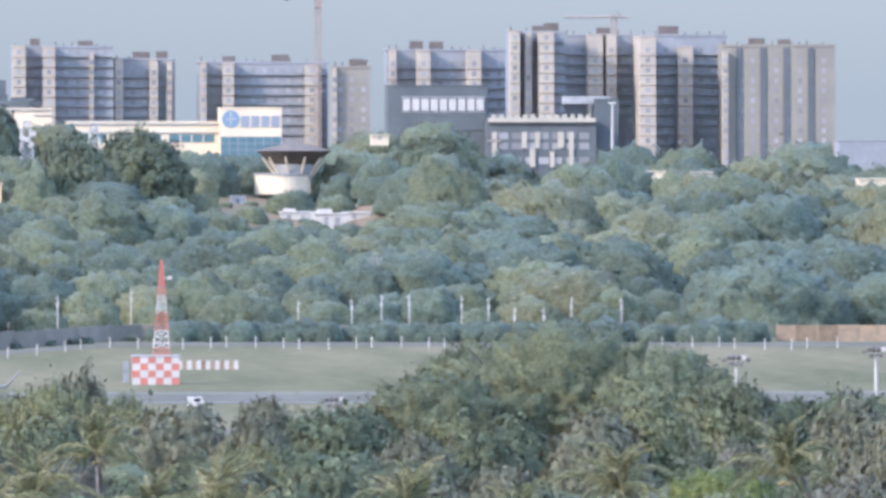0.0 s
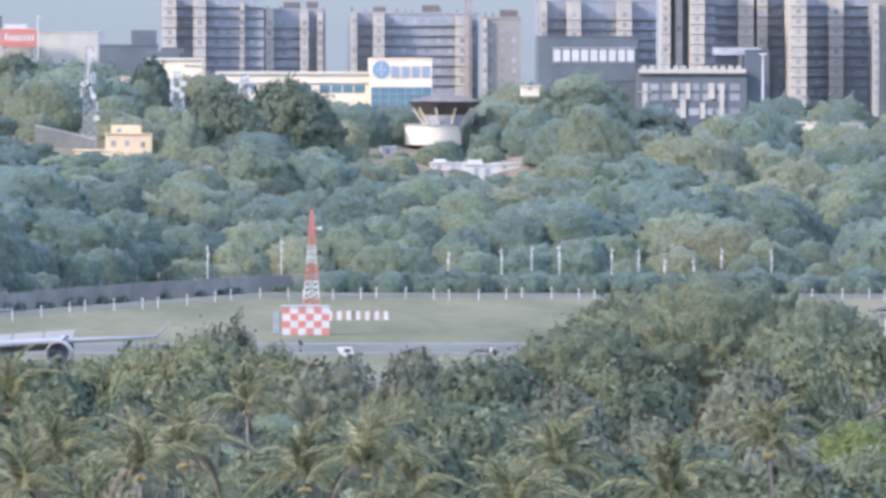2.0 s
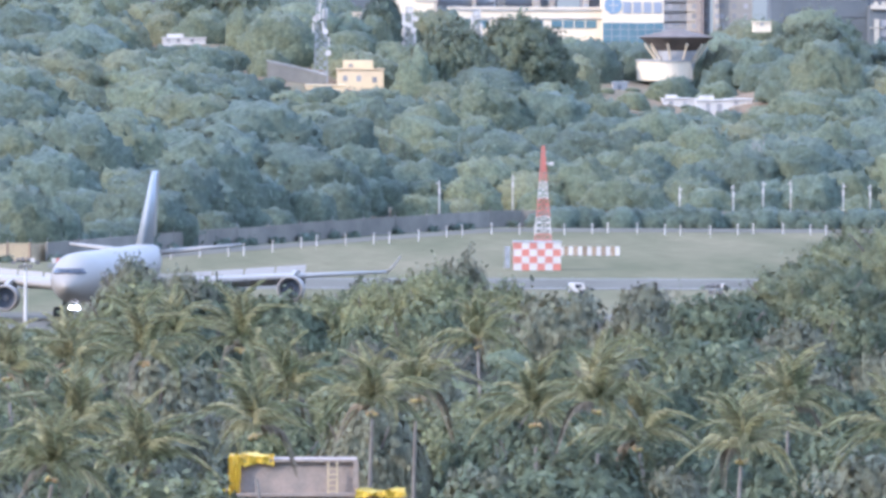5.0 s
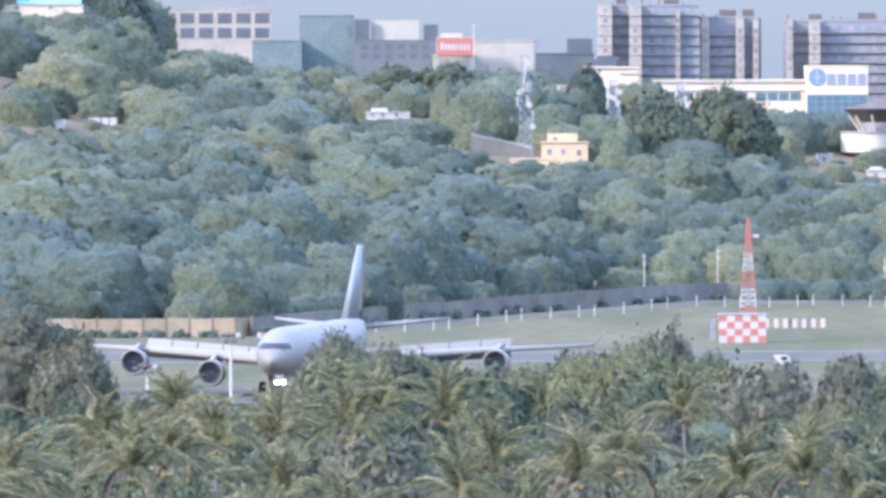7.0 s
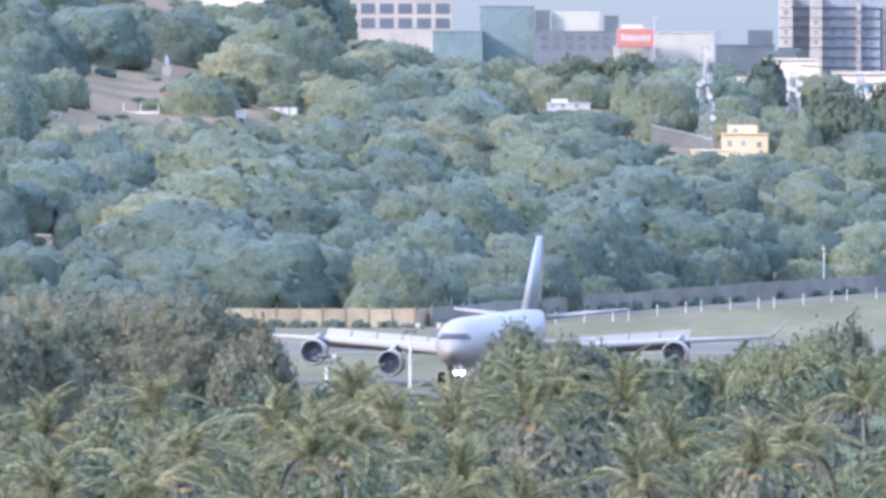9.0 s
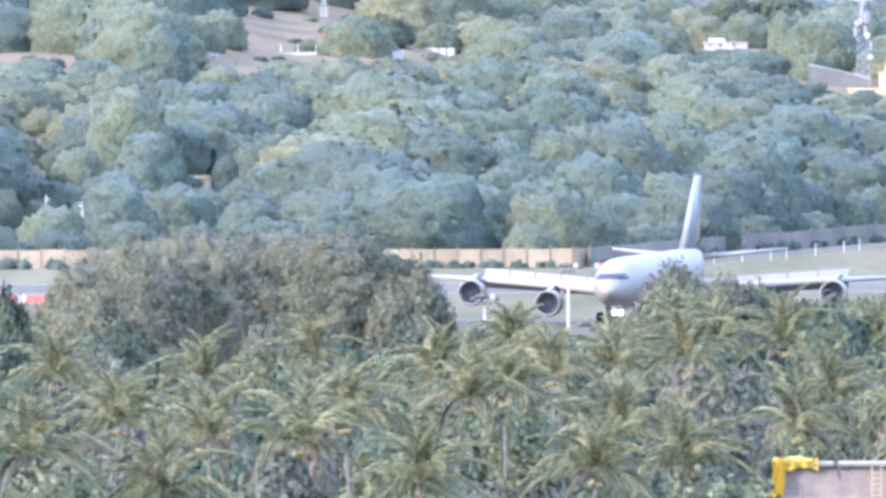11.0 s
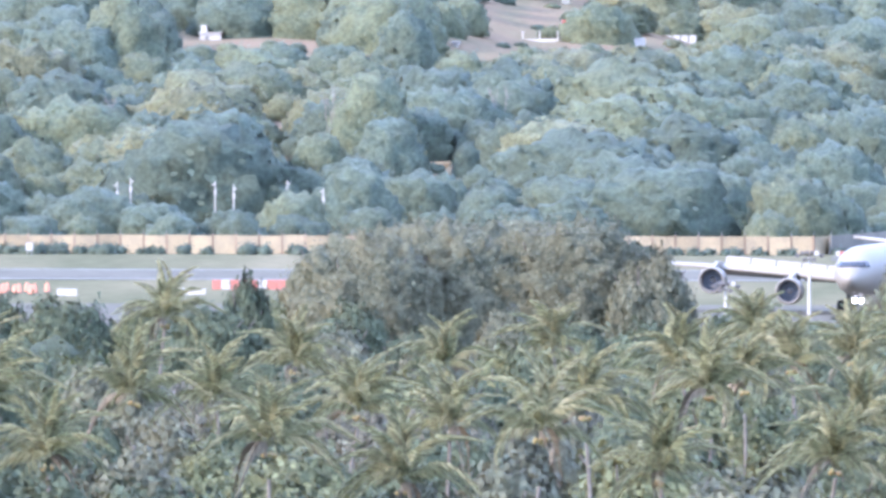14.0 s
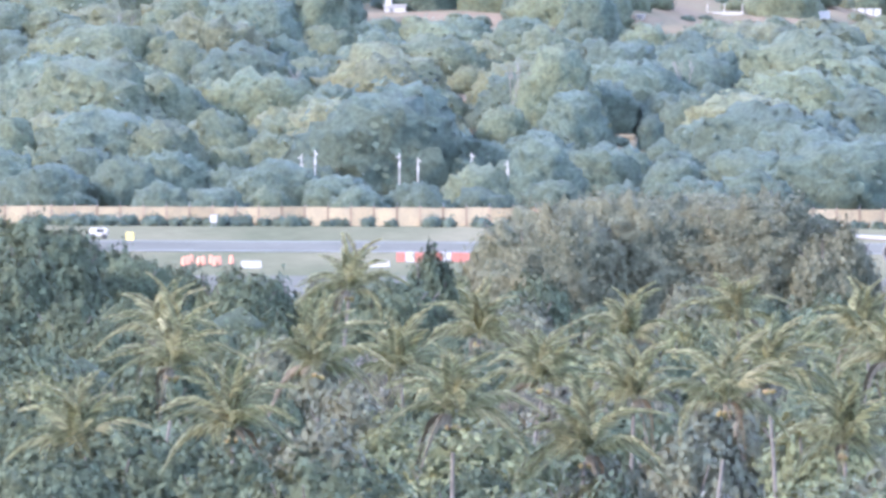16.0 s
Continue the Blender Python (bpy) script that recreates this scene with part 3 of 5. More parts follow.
# ---- the airliner ----
M["aircraft_white"] = material("aircraft_white", (0.215, 0.192, 0.155), 0.5, second=(0.198, 0.178, 0.146), size=5, fine=0.04, shine=0.35)
M["aircraft_grey"] = material("aircraft_grey", (0.2, 0.21, 0.205), 0.5, second=(0.22, 0.23, 0.225), size=4, shine=0.3)
M["dark_glass"] = material("dark_glass", (0.03, 0.035, 0.045), 0.15)
M["dark_metal"] = material("dark_metal", (0.07, 0.075, 0.085), 0.45, metal=0.4)
M["bright_metal"] = material("bright_metal", (0.6, 0.6, 0.6), 0.3, metal=0.8)
M["rubber"] = material("rubber", (0.035, 0.035, 0.035), 0.85)
M["lamp_glow"] = material("lamp_glow", (1.0, 0.95, 0.85), 0.3, glow=6.0)


def loft(rings):
    bm = bmesh.new()
    rows = [[bm.verts.new(p) for p in ring] for ring in rings]
    n = len(rows[0])
    for a, b in zip(rows, rows[1:]):
        for i in range(n):
            bm.faces.new((a[i], a[(i + 1) % n], b[(i + 1) % n], b[i]))
    bm.faces.new(rows[0][::-1])
    bm.faces.new(rows[-1])
    bmesh.ops.recalc_face_normals(bm, faces=bm.faces)
    return bm


def smooth_part(name, bm, mat, parent, label="", at=None):
    return part(name, solid(name, bm, mat, True), None, parent, label, at)


FOIL = ((0, 0), (0.03, 0.05), (0.15, 0.085), (0.4, 0.09), (0.7, 0.05), (1, 0.004), (0.7, -0.015), (0.4, -0.035), (0.15, -0.04), (0.03, -0.028))


def foil_ring(x, y, z, chord, upright=False):
    """A wing section with its leading edge at (x, y, z); it runs back along -y."""
    return [(x + t * chord, y - s * chord, z) if upright else (x, y - s * chord, z + t * chord) for s, t in FOIL]


def airliner(place):
    ob = thing("airliner", place, "white four-engined wide-body airliner on the taxiway", "aeroplane")
    # body: y, half width, half height, centre height
    body = ((30.0, 0.15, 0.15, 4.35), (29.6, 0.7, 0.65, 4.4), (28.6, 1.35, 1.3, 4.55), (27.0, 2.0, 1.95, 4.8), (25.0, 2.45, 2.5, 5.0), (22.5, 2.75, 2.78, 5.1), (19.5, 2.82, 2.82, 5.1), (8.0, 2.82, 2.82, 5.1),
            (-12, 2.82, 2.82, 5.1), (-18, 2.7, 2.65, 5.3), (-23, 2.2, 2.15, 5.8), (-28, 1.4, 1.45, 6.4), (-32, 0.6, 0.75, 6.9), (-33.5, 0.2, 0.25, 7.1))
    smooth_part("fuselage", loft([[(w * math.cos(a), y, z + h * math.sin(a)) for a in (2 * math.pi * i / 28 for i in range(28))] for y, w, h, z in body]), M["aircraft_white"], ob)
    smooth_part("belly_fairing", loft([[(w * math.cos(a), y, 3.35 + h * math.sin(a)) for a in (2 * math.pi * i / 16 for i in range(16))] for y, w, h in ((9.5, 0.3, 0.2), (7, 2.5, 1.2), (-5, 2.7, 1.4), (-9, 2.2, 1.0), (-11.5, 0.4, 0.3))]), M["aircraft_grey"], ob)
    for i in range(6):
        a = radians(-52 + i * 20.8)
        bm = bmesh.new()
        box(bm, -0.33, 0.33, -0.1, 0.1, -0.32, 0.32)
        m = Matrix.Translation((1.8 * math.sin(a), 25.35 + 3.15 * math.cos(a), 6.0)) @ Matrix.Rotation(-a, 4, "Z") @ Matrix.Rotation(radians(42), 4, "X")
        part("cockpit_window", bm, M["dark_glass"], ob, "dark cockpit window pane", m)
    for side, word in ((-1, "port"), (1, "starboard")):
        wing = smooth_part("wing", loft([foil_ring(side * x, y, z, c) for x, y, z, c in ((0.5, 10.5, 3.5, 12.5), (3, 9.0, 3.7, 11.2), (11, 3.2, 4.25, 7.0), (20, -3.4, 4.75, 4.6), (29.4, -10.2, 5.2, 2.4))]), M["aircraft_white"], ob)
        smooth_part("winglet", loft([foil_ring(side * 29.35, -10.3, 5.2, 2.3, True), foil_ring(side * 30.0, -11.2, 5.9, 1.6, True), foil_ring(side * 30.7, -12.1, 7.0, 0.8, True)]), M["aircraft_white"], wing)
        for x0, x1, y0, y1, z0, z1 in ((3.4, 10.8, -1.2, -2.8, 3.9, 4.4), (11.2, 20.5, -3.4, -7.4, 4.4, 4.85)):
            bm = loft([[(side * x, y + dy, z + dz) for dy, dz in ((0.5, 0.25), (-0.2, 0.4), (-2.1, -0.75), (-2.0, -0.95))] for x, y, z in ((x0, y0, z0), (x1, y1, z1))])
            part("flap", bm, M["aircraft_white"], wing, "lowered white flap")
        for k in range(5):
            x = 4.6 + k * 3.2
            y, z = 0.6 - 0.62 * (x - 4.6), 4.15 + 0.065 * (x - 4.6)
            bm = loft([[(side * (x + e), y - 0.62 * (e if e > 0 else 0) + dy, z + dz + 0.065 * e) for dy, dz in ((0.1, 0.0), (-0.9, 0.85), (-1.0, 0.82), (0.0, -0.08))] for e in (0, 3.0)])
            part("spoiler", bm, M["aircraft_white"], wing, "raised white spoiler panel")
        for x, ly, lz in ((10.4, 6.2, 2.55), (20.2, -0.8, 3.55)):
            rings = []
            for y, r in ((1.9, 1.22), (2.05, 1.34), (1.8, 1.46), (0.6, 1.5), (-1.4, 1.3), (-2.6, 0.95)):
                rings.append([(r * math.cos(a), y, r * math.sin(a)) for a in (2 * math.pi * i / 20 for i in range(20))])
            bm = bmesh.new()
            rows = [[bm.verts.new(q) for q in ring] for ring in ([(0.98 * p[0], 0.6, 0.98 * p[2]) for p in rings[0]], *rings)]
            for a, b in zip(rows, rows[1:]):
                for i in range(20):
                    bm.faces.new((a[i], a[(i + 1) % 20], b[(i + 1) % 20], b[i]))
            bm.faces.new(rows[-1])
            bmesh.ops.recalc_face_normals(bm, faces=bm.faces)
            eng = smooth_part("engine", bm, M["aircraft_white"], ob, "white engine nacelle under the wing", Matrix.Translation((side * x, ly, lz)))
            lip = bmesh.new()
            bmesh.ops.create_circle(lip, cap_ends=True, segments=20, radius=1.2, matrix=Matrix.Translation((0, 0.7, 0)) @ Matrix.Rotation(radians(90), 4, "X"))
            part("fan", lip, M["dark_metal"], eng, "dark fan disc")
            hub = bmesh.new()
            bmesh.ops.create_cone(hub, cap_ends=True, segments=12, radius1=0.34, radius2=0.03, depth=0.7, matrix=Matrix.Translation((0, 1.05, 0)) @ Matrix.Rotation(radians(-90), 4, "X"))
            part("spinner", hub, M["bright_metal"], eng, "pale spinner cone")
            part("pylon", loft([[(dx, y, z) for dx, z in ((-0.22, z0), (0.22, z0), (0.22, z1), (-0.22, z1))] for y, z0, z1 in ((0.9, 1.3, 1.5), (-2.2, 0.8, 2.0), (-5.0, 0.9, 1.9))]), M["aircraft_white"], eng)
        for x in (6.5, 14.5, 17.5):
            yy = 2.0 - 0.6 * (x - 6.5) - 3.4
            fair = smooth_part("flap_fairing", loft([[(side * x + r * math.cos(a), yy + y, 3.5 + 0.06 * x + r * 1.2 * math.sin(a) - 0.12 * (2 - y) * 0.5) for a in (2 * math.pi * i / 8 for i in range(8))] for y, r in ((2.6, 0.05), (1.2, 0.34), (-1.5, 0.34), (-3.6, 0.06))]), M["aircraft_grey"], wing)
        smooth_part("tailplane", loft([foil_ring(side * x, y, z, c) for x, y, z, c in ((0.6, -25.6, 6.7, 5.6), (9.7, -31.4, 7.7, 2.1))]), M["aircraft_white"], ob)
        # main gear
        gear = part("main_gear", tube(tube(bmesh.new(), (side * 5.3, -1.2, 0.75), (side * 5.0, -0.6, 4.2), 0.2, 0.26), (side * 5.3, -1.2, 1.4), (side * 3.4, -0.8, 3.6), 0.1, 0.1), M["aircraft_grey"], ob, "grey main landing gear leg")
        for dy in (-1.0, 1.0):
            for dx in (-0.7, 0.7):
                part("wheel", tube(bmesh.new(), (side * 5.3 + dx - 0.22, -1.2 + dy, 0.7), (side * 5.3 + dx + 0.22, -1.2 + dy, 0.7), 0.7, 0.7, 18), M["rubber"], gear)
        part("landing_light", tube(bmesh.new(), (side * 3.6, 9.0, 4.0), (side * 3.6, 9.25, 4.0), 0.2, 0.2, 10), M["lamp_glow"], ob, "lit landing light at the wing root")
    fin = smooth_part("tail_fin", loft([foil_ring(0, -21.5, 7.4, 10.0, True), foil_ring(0, -31.0, 16.0, 3.6, True)]), M["aircraft_grey"], ob, "tall blue-grey swept tail fin")
    part("rudder", loft([[(dx, y, z) for dx, y in ((-0.14, y0), (0.14, y0), (0.02, y1), (-0.02, y1))] for y0, y1, z in ((-30.2, -32.6, 8.6), (-32.9, -35.0, 15.7))]), M["aircraft_white"], fin, "white trailing rudder")
    ng = part("nose_gear", tube(tube(bmesh.new(), (0, 23.3, 0.55), (0, 23.6, 2.9), 0.13, 0.16), (0, 23.35, 1.3), (0, 25.4, 2.7), 0.07, 0.07), M["aircraft_grey"], ob, "grey nose landing gear leg")
    for dx in (-0.35, 0.35):
        part("wheel", tube(bmesh.new(), (dx - 0.17, 23.3, 0.52), (dx + 0.17, 23.3, 0.52), 0.52, 0.52, 16), M["rubber"], ng)
        part("taxi_light", tube(bmesh.new(), (dx, 23.8, 1.95), (dx, 24.0, 1.95), 0.21, 0.21, 10), M["lamp_glow"], ng, "lit taxi light on the nose gear")
    return ob


airliner(Matrix.Translation(on_land(-70, 1440) + Vector((0, 0, 0.06))) @ Matrix.Rotation(radians(180 - 9), 4, "Z") @ Matrix.Scale(1.03, 4))

# ---- things on the airfield ----
M["red_paint"] = material("red_paint", (0.42, 0.14, 0.095), 0.6, second=(0.36, 0.14, 0.1), size=1.5, fine=0.15)
M["white_paint"] = material("white_paint", (0.46, 0.43, 0.375), 0.6, second=(0.4, 0.375, 0.33), size=1.5, fine=0.08)
M["orange_paint"] = material("orange_paint", (0.6, 0.26, 0.15), 0.6, second=(0.52, 0.23, 0.14), size=0.8)
M["yellow_paint"] = material("yellow_paint", (0.75, 0.6, 0.15), 0.6, second=(0.66, 0.52, 0.14), size=0.8)
M["galvanised"] = material("galvanised", (0.27, 0.28, 0.28), 0.6, metal=0.2, second=(0.21, 0.22, 0.22), size=0.8)
M["lamp_case"] = material("lamp_case", (0.105, 0.098, 0.09), 0.8, second=(0.14, 0.13, 0.12), size=0.4, shine=0.1)


def lattice(bm, h, w0, w1, bays, z0=0.0, bar=0.05):
    """A square lattice mast from z0 to h, tapering from half width w0 to w1."""
    for k in range(bays):
        f0, f1 = k / bays, (k + 1) / bays
        a, b = w0 + (w1 - w0) * f0, w0 + (w1 - w0) * f1
        za, zb = z0 + (h - z0) * f0, z0 + (h - z0) * f1
        c0 = [(a, a, za), (-a, a, za), (-a, -a, za), (a, -a, za)]
        c1 = [(b, b, zb), (-b, b, zb), (-b, -b, zb), (b, -b, zb)]
        for i in range(4):
            tube(bm, c0[i], c1[i], bar, bar, 4)
            tube(bm, c0[i], c1[(i + 1) % 4], bar * 0.7, bar * 0.7, 4)
            tube(bm, c1[i], c1[(i + 1) % 4], bar * 0.7, bar * 0.7, 4)
    return bm


def beacon_hut():
    d = 1700
    s = d / SHARE
    ob = thing("equipment_hut", on_land(687, d), "red and white chequered equipment hut on the grass", "hut")
    w, h, deep = 83 * s, 50 * s, 3.5
    part("body", boxes((-w / 2 + 0.03, w / 2 - 0.03, 0.03, deep, 0, h - 0.05)), M["white_paint"], ob)
    part("roof", boxes((-w / 2 - 0.1, w / 2 + 0.1, -0.1, deep + 0.1, h - 0.05, h + 0.1)), M["concrete"], ob)
    cell_w, cell_h = w / 6, h / 4
    red, white = (solid("chequer_panel", boxes((0.0, cell_w, 0.0, 0.035, 0.0, cell_h - 0.02)), M[k]) for k in ("red_paint", "white_paint"))
    for i in range(6):
        for j in range(4):
            part("chequer_panel", red if (i + j) % 2 else white, None, ob, at=(-w / 2 + i * cell_w, -0.008, j * cell_h))
    side = solid("side_panel", boxes((-0.035, 0.0, 0, deep / 3, 0, h / 4 - 0.02)), M["red_paint"])
    for i in range(3):
        for j in range(4):
            if (i + j) % 2:
                part("side_panel", side, None, ob, at=(-w / 2, i * deep / 3, j * h / 4))
    mast = thing("lattice_mast", on_land(697, d + 6), "tapering red and white lattice aerial mast", "mast")
    top = EYE - 283 * s
    for k in range(7):
        f0, f1 = k / 7, (k + 1) / 7
        part("mast_section", lattice(bmesh.new(), top * f1, 1.35 - 1.2 * f0, 1.35 - 1.2 * f1, 3, top * f0, 0.085), M["red_paint" if k in (1, 3, 5, 6) else "white_paint"], mast)
    tip = part("mast_tip", tube(bmesh.new(), (0, 0, top - 3.4), (0, 0, top), 0.42, 0.1, 8), M["red_paint"], mast)
    part("aerial_arm", boxes((0.1, 1.35, -0.06, 0.06, top - 2.4, top - 2.25), (0.8, 1.4, -0.12, 0.12, top - 2.55, top - 2.1)), M["white_paint"], mast)
    cab = thing("equipment_cabinet", on_land(634, d + 14), "slim pale grey equipment cabinet on the grass", "cabinet")
    part("body", boxes((-0.35, 0.35, 0, 0.6, 0.1, 2.9)), M["galvanised"], cab)
    part("plinth", boxes((-0.45, 0.45, -0.1, 0.7, 0, 0.12)), M["concrete"], cab)
    shed = thing("store_shed", on_land(668, d + 60), "small brown-roofed shed behind the hut", "shed")
    part("body", boxes((-1.6, 1.6, 0, 2, 0, 1.7)), M["wall_cream"], shed)
    part("roof", boxes((-1.8, 1.8, -0.2, 2.2, 1.7, 2.0)), M["red_paint"], shed)
    # the low striped barrier behind
    red_b, white_b = (solid("barrier_block", boxes((0, 0.62, 0, 0.45, 0, 1.25)), M[k]) for k in ("wall_post", "white_paint"))
    bar = thing("striped_barrier", on_land(726, d + 95), "row of dull brown and white striped barrier blocks", "barrier")
    for i in range(13):
        part("barrier_block", red_b if i % 2 else white_b, None, bar, at=(i * 0.66, 0, 0))


beacon_hut()


def lamp_mast(u, v_head, d):
    ob = thing("floodlight_mast", on_land(u, d), "pale floodlight mast with a cluster of lamps", "lamp post", "floodlight masts")
    h = EYE - v_head * d / SHARE
    part("pole", tube(bmesh.new(), (0, 0, -0.1), (0, 0, h), 0.2, 0.13, 10), M["white_paint"], ob)
    part("platform", boxes((-0.75, 0.75, -0.35, 0.35, h - 0.35, h - 0.22), (-1.3, 1.3, -0.05, 0.05, h + 0.02, h + 0.12)), M["lamp_case"], ob)
    for x, z in ((-1.25, 0.0), (-0.75, 0.25), (-0.25, 0.32), (0.3, 0.3), (0.8, 0.25), (1.3, 0.0), (-0.5, -0.45), (0.5, -0.45)):
        bm = boxes((-0.22, 0.22, -0.16, 0.16, -0.16, 0.18))
        part("floodlight", bm, M["lamp_case"], ob, at=Matrix.Translation((x, -0.2, h + z)) @ Matrix.Rotation(radians(20 * math.sin(x * 7)), 4, "X"))
    part("lamp_box", boxes((0.55, 1.0, -0.55, -0.4, h + 0.05, h + 0.5)), M["white_paint"], ob, "white-faced lamp box")
    return ob


for u, v, d in ((-219, 490, 1345), (-367, 545, 1300), (1717, 460, 1330), (1966, 446, 1345), (1003, 533, 1300)):
    lamp_mast(u, v, d)


def slim_pole(u, v_top, d, arm):
    ob = thing("fence_lamp_pole", on_land(u, d), "thin white lamp pole along the perimeter", "lamp post", "perimeter lamp poles")
    h = EYE - v_top * d / SHARE - land(u, d)
    part("pole", tube(bmesh.new(), (0, 0, -0.2), (0, 0, h), 0.11, 0.08, 6), M["white_paint"], ob)
    part("lamp_head", boxes((-0.08 if arm > 0 else -0.45, 0.45 if arm > 0 else 0.08, -0.1, 0.1, h - 0.6, h - 0.42)), M["white_paint"], ob)
    part("control_box", boxes((-0.16, 0.16, -0.14, 0.14, h - 2.0, h - 1.2)), M["white_paint"], ob)
    return ob


for k, (u, v) in enumerate(((513, 343), (643, 333), (801, 345), (939, 353), (1034, 349), (1087, 343), (1136, 342), (1229, 346), (1277, 348), (1323, 366), (1375, 366), (1424, 347), (1513, 349), (-1144, 358), (-1272, 360), (-1239, 367), (-1080, 372), (-1422, 355), (-1446, 362))):
    far = between(FENCE, u) + 9
    slim_pole(u, v, far if u > 0 else far + 25, 1 if k % 2 else -1)

# short white marker posts along the inner fence
POST = solid("post", tube(bmesh.new(), (0, 0, -0.1), (0, 0, 1.45), 0.08, 0.08, 6), M["white_paint"])
CAP = solid("cap", boxes((-0.12, 0.12, -0.12, 0.12, 1.4, 1.7)), M["white_paint"])
fence = thing("marker_fence", Vector((0, 0, 0)), "row of short white posts along the service road", "fence")
for i in range(46):
    u = -40 + i * 43 + 9 * math.sin(i * 2.1)
    d = between(FENCE, u) - 62 + 10 * math.sin(i)
    p = part("post", POST, None, fence, at=on_land(u, d))
    part("cap", CAP, None, p)
road = sheet("service_road", range(-180, 2301, 60), (0, 1), M["asphalt"], 0.04, "grey perimeter service road", "road")
bm = bmesh.new()
rows = []
for u in range(-180, 2301, 60):
    d = between(FENCE, u)
    rows.append([bm.verts.new(Vector(((d - 42) * u / SHARE, d - 42, 0.05))), bm.verts.new(Vector(((d - 12) * u / SHARE, d - 12, 0.05)))])
for a, b in zip(rows, rows[1:]):
    bm.faces.new((a[0], b[0], b[1], a[1]))
bm.to_mesh(road.data)
bm.free()


def perimeter_wall(u0, u1, step, high, mat, post_mat, name, label, deep=0.25):
    """Panels between posts along the fence line; each panel an object."""
    ob = tagged(new(name), label, "wall", kind="structure")
    rng = random.Random(5)
    u = u0
    while u < u1:
        d, d2 = between(FENCE, u), between(FENCE, u + step)
        a, b = on_land(u, d), on_land(u + step, d2)
        a.z = b.z = 0
        w = (b - a).length
        turn = math.atan2(b.y - a.y, b.x - a.x)
        m = Matrix.Translation(a) @ Matrix.Rotation(turn, 4, "Z")
        part("wall_panel", boxes((0.16, w - 0.16, 0, deep, -0.3, high + rng.uniform(-0.07, 0.07))), M[mat], ob, at=m)
        part("wall_post", boxes((-0.17, 0.17, -0.05, deep + 0.05, -0.3, high + 0.12)), M[post_mat], ob, at=m)
        tip = part("wire_post", tube(bmesh.new(), (0, 0.1, high), (0, -0.05, high + 0.75), 0.04, 0.03, 4), M["galvanised"], ob, at=m)
        u += step


perimeter_wall(-2260, -200, 41, 2.55, "wall_cream", "wall_post", "wall_west", "weathered cream perimeter wall with brown posts")
perimeter_wall(-180, 1780, 56, 2.6, "grey_wall", "grey_wall", "wall_middle", "dull grey perimeter wall beside the service road")
perimeter_wall(1790, 2290, 36, 2.5, "wall_post", "wall_post", "wall_east", "brown weathered perimeter wall with posts")

# shrubs along the wall's foot
def shrubs(spans, mat, label, seed):
    rng = np.random.default_rng(seed)
    every = []
    for u0, u1, near, far, low, high, n in spans:
        for i in range(n):
            u = rng.uniform(u0, u1)
            d = between(FENCE, u) - rng.uniform(near, far)
            r = rng.uniform(low, high)
            q, f = crown_leaves(r * 1.4, r * 1.4, r, 4, 20, 0.3, rng, 0.8)
            q[:, :3] += np.array(on_land(u, d))
            every.append((q, f))
    every, f = join(every)
    tagged(new("shrubs", quads_mesh("shrubs", every, M[mat], f)), label, "shrubs", kind="stuff")


shrubs(((-2200, -1050, 2, 6, 0.3, 0.8, 110), (-1000, -250, 2, 6, 0.25, 0.55, 60), (-170, 700, 2, 5, 0.3, 0.6, 30), (700, 1750, 3, 9, 1.0, 1.9, 150)), "leaf_far_dark", "dark weedy shrubs at the foot of the wall", 3)


# barriers, boards and other markers out on the field
def board(u, v_top, d, w, h, mat, label):
    ob = thing("sign_board", on_land(u, d), label, "sign")
    z = EYE - v_top * d / SHARE
    part("panel", boxes((-w / 2, w / 2, 0, 0.12, z - h, z)), M[mat], ob)
    part("frame", boxes((-w / 2 - 0.05, w / 2 + 0.05, 0.121, 0.17, z - h - 0.05, z + 0.05)), M["galvanised"], ob)
    for x in (-w * 0.3, w * 0.3):
        part("leg", tube(bmesh.new(), (x, 0.1, -0.1), (x, 0.1, z - h), 0.05, 0.05, 6), M["galvanised"], ob)


board(-402, 516, 1560, 1.1, 1.0, "white_paint", "small white board on legs in the grass")
board(-1751, 502, 1640, 1.0, 1.0, "yellow_paint", "small yellow taxiway board on legs")
board(-1602, 471, 1735, 0.9, 1.0, "white_paint", "small white cabinet board by the wall")
board(476, 531, 1530, 1.0, 0.8, "white_paint", "small white board in the grass")


def vehicle(u, d, w, h, mat, label, turn=0):
    """A small van seen across the field."""
    ob = thing("service_van", Matrix.Translation(on_land(u, d) + Vector((0, 0, 0.05))) @ Matrix.Rotation(radians(turn), 4, "Z"), label, "van")
    bm = loft([[(x, y, z) for x, z in ((-w / 2, 0.4), (w / 2, 0.4), (w / 2, 1.0), (w * 0.36, h), (-w * 0.47, h), (-w / 2, 1.1))] for y in (-0.85, 0.85)])
    part("body", bm, M[mat], ob)
    part("window", boxes((-w * 0.1, w * 0.3, -0.87, -0.852, h * 0.62, h * 0.9)), M["dark_glass"], ob)
    for x in (-w * 0.3, w * 0.3):
        part("wheel", tube(bmesh.new(), (x, -0.9, 0.33), (x, 0.9, 0.33), 0.33, 0.33, 12), M["rubber"], ob)


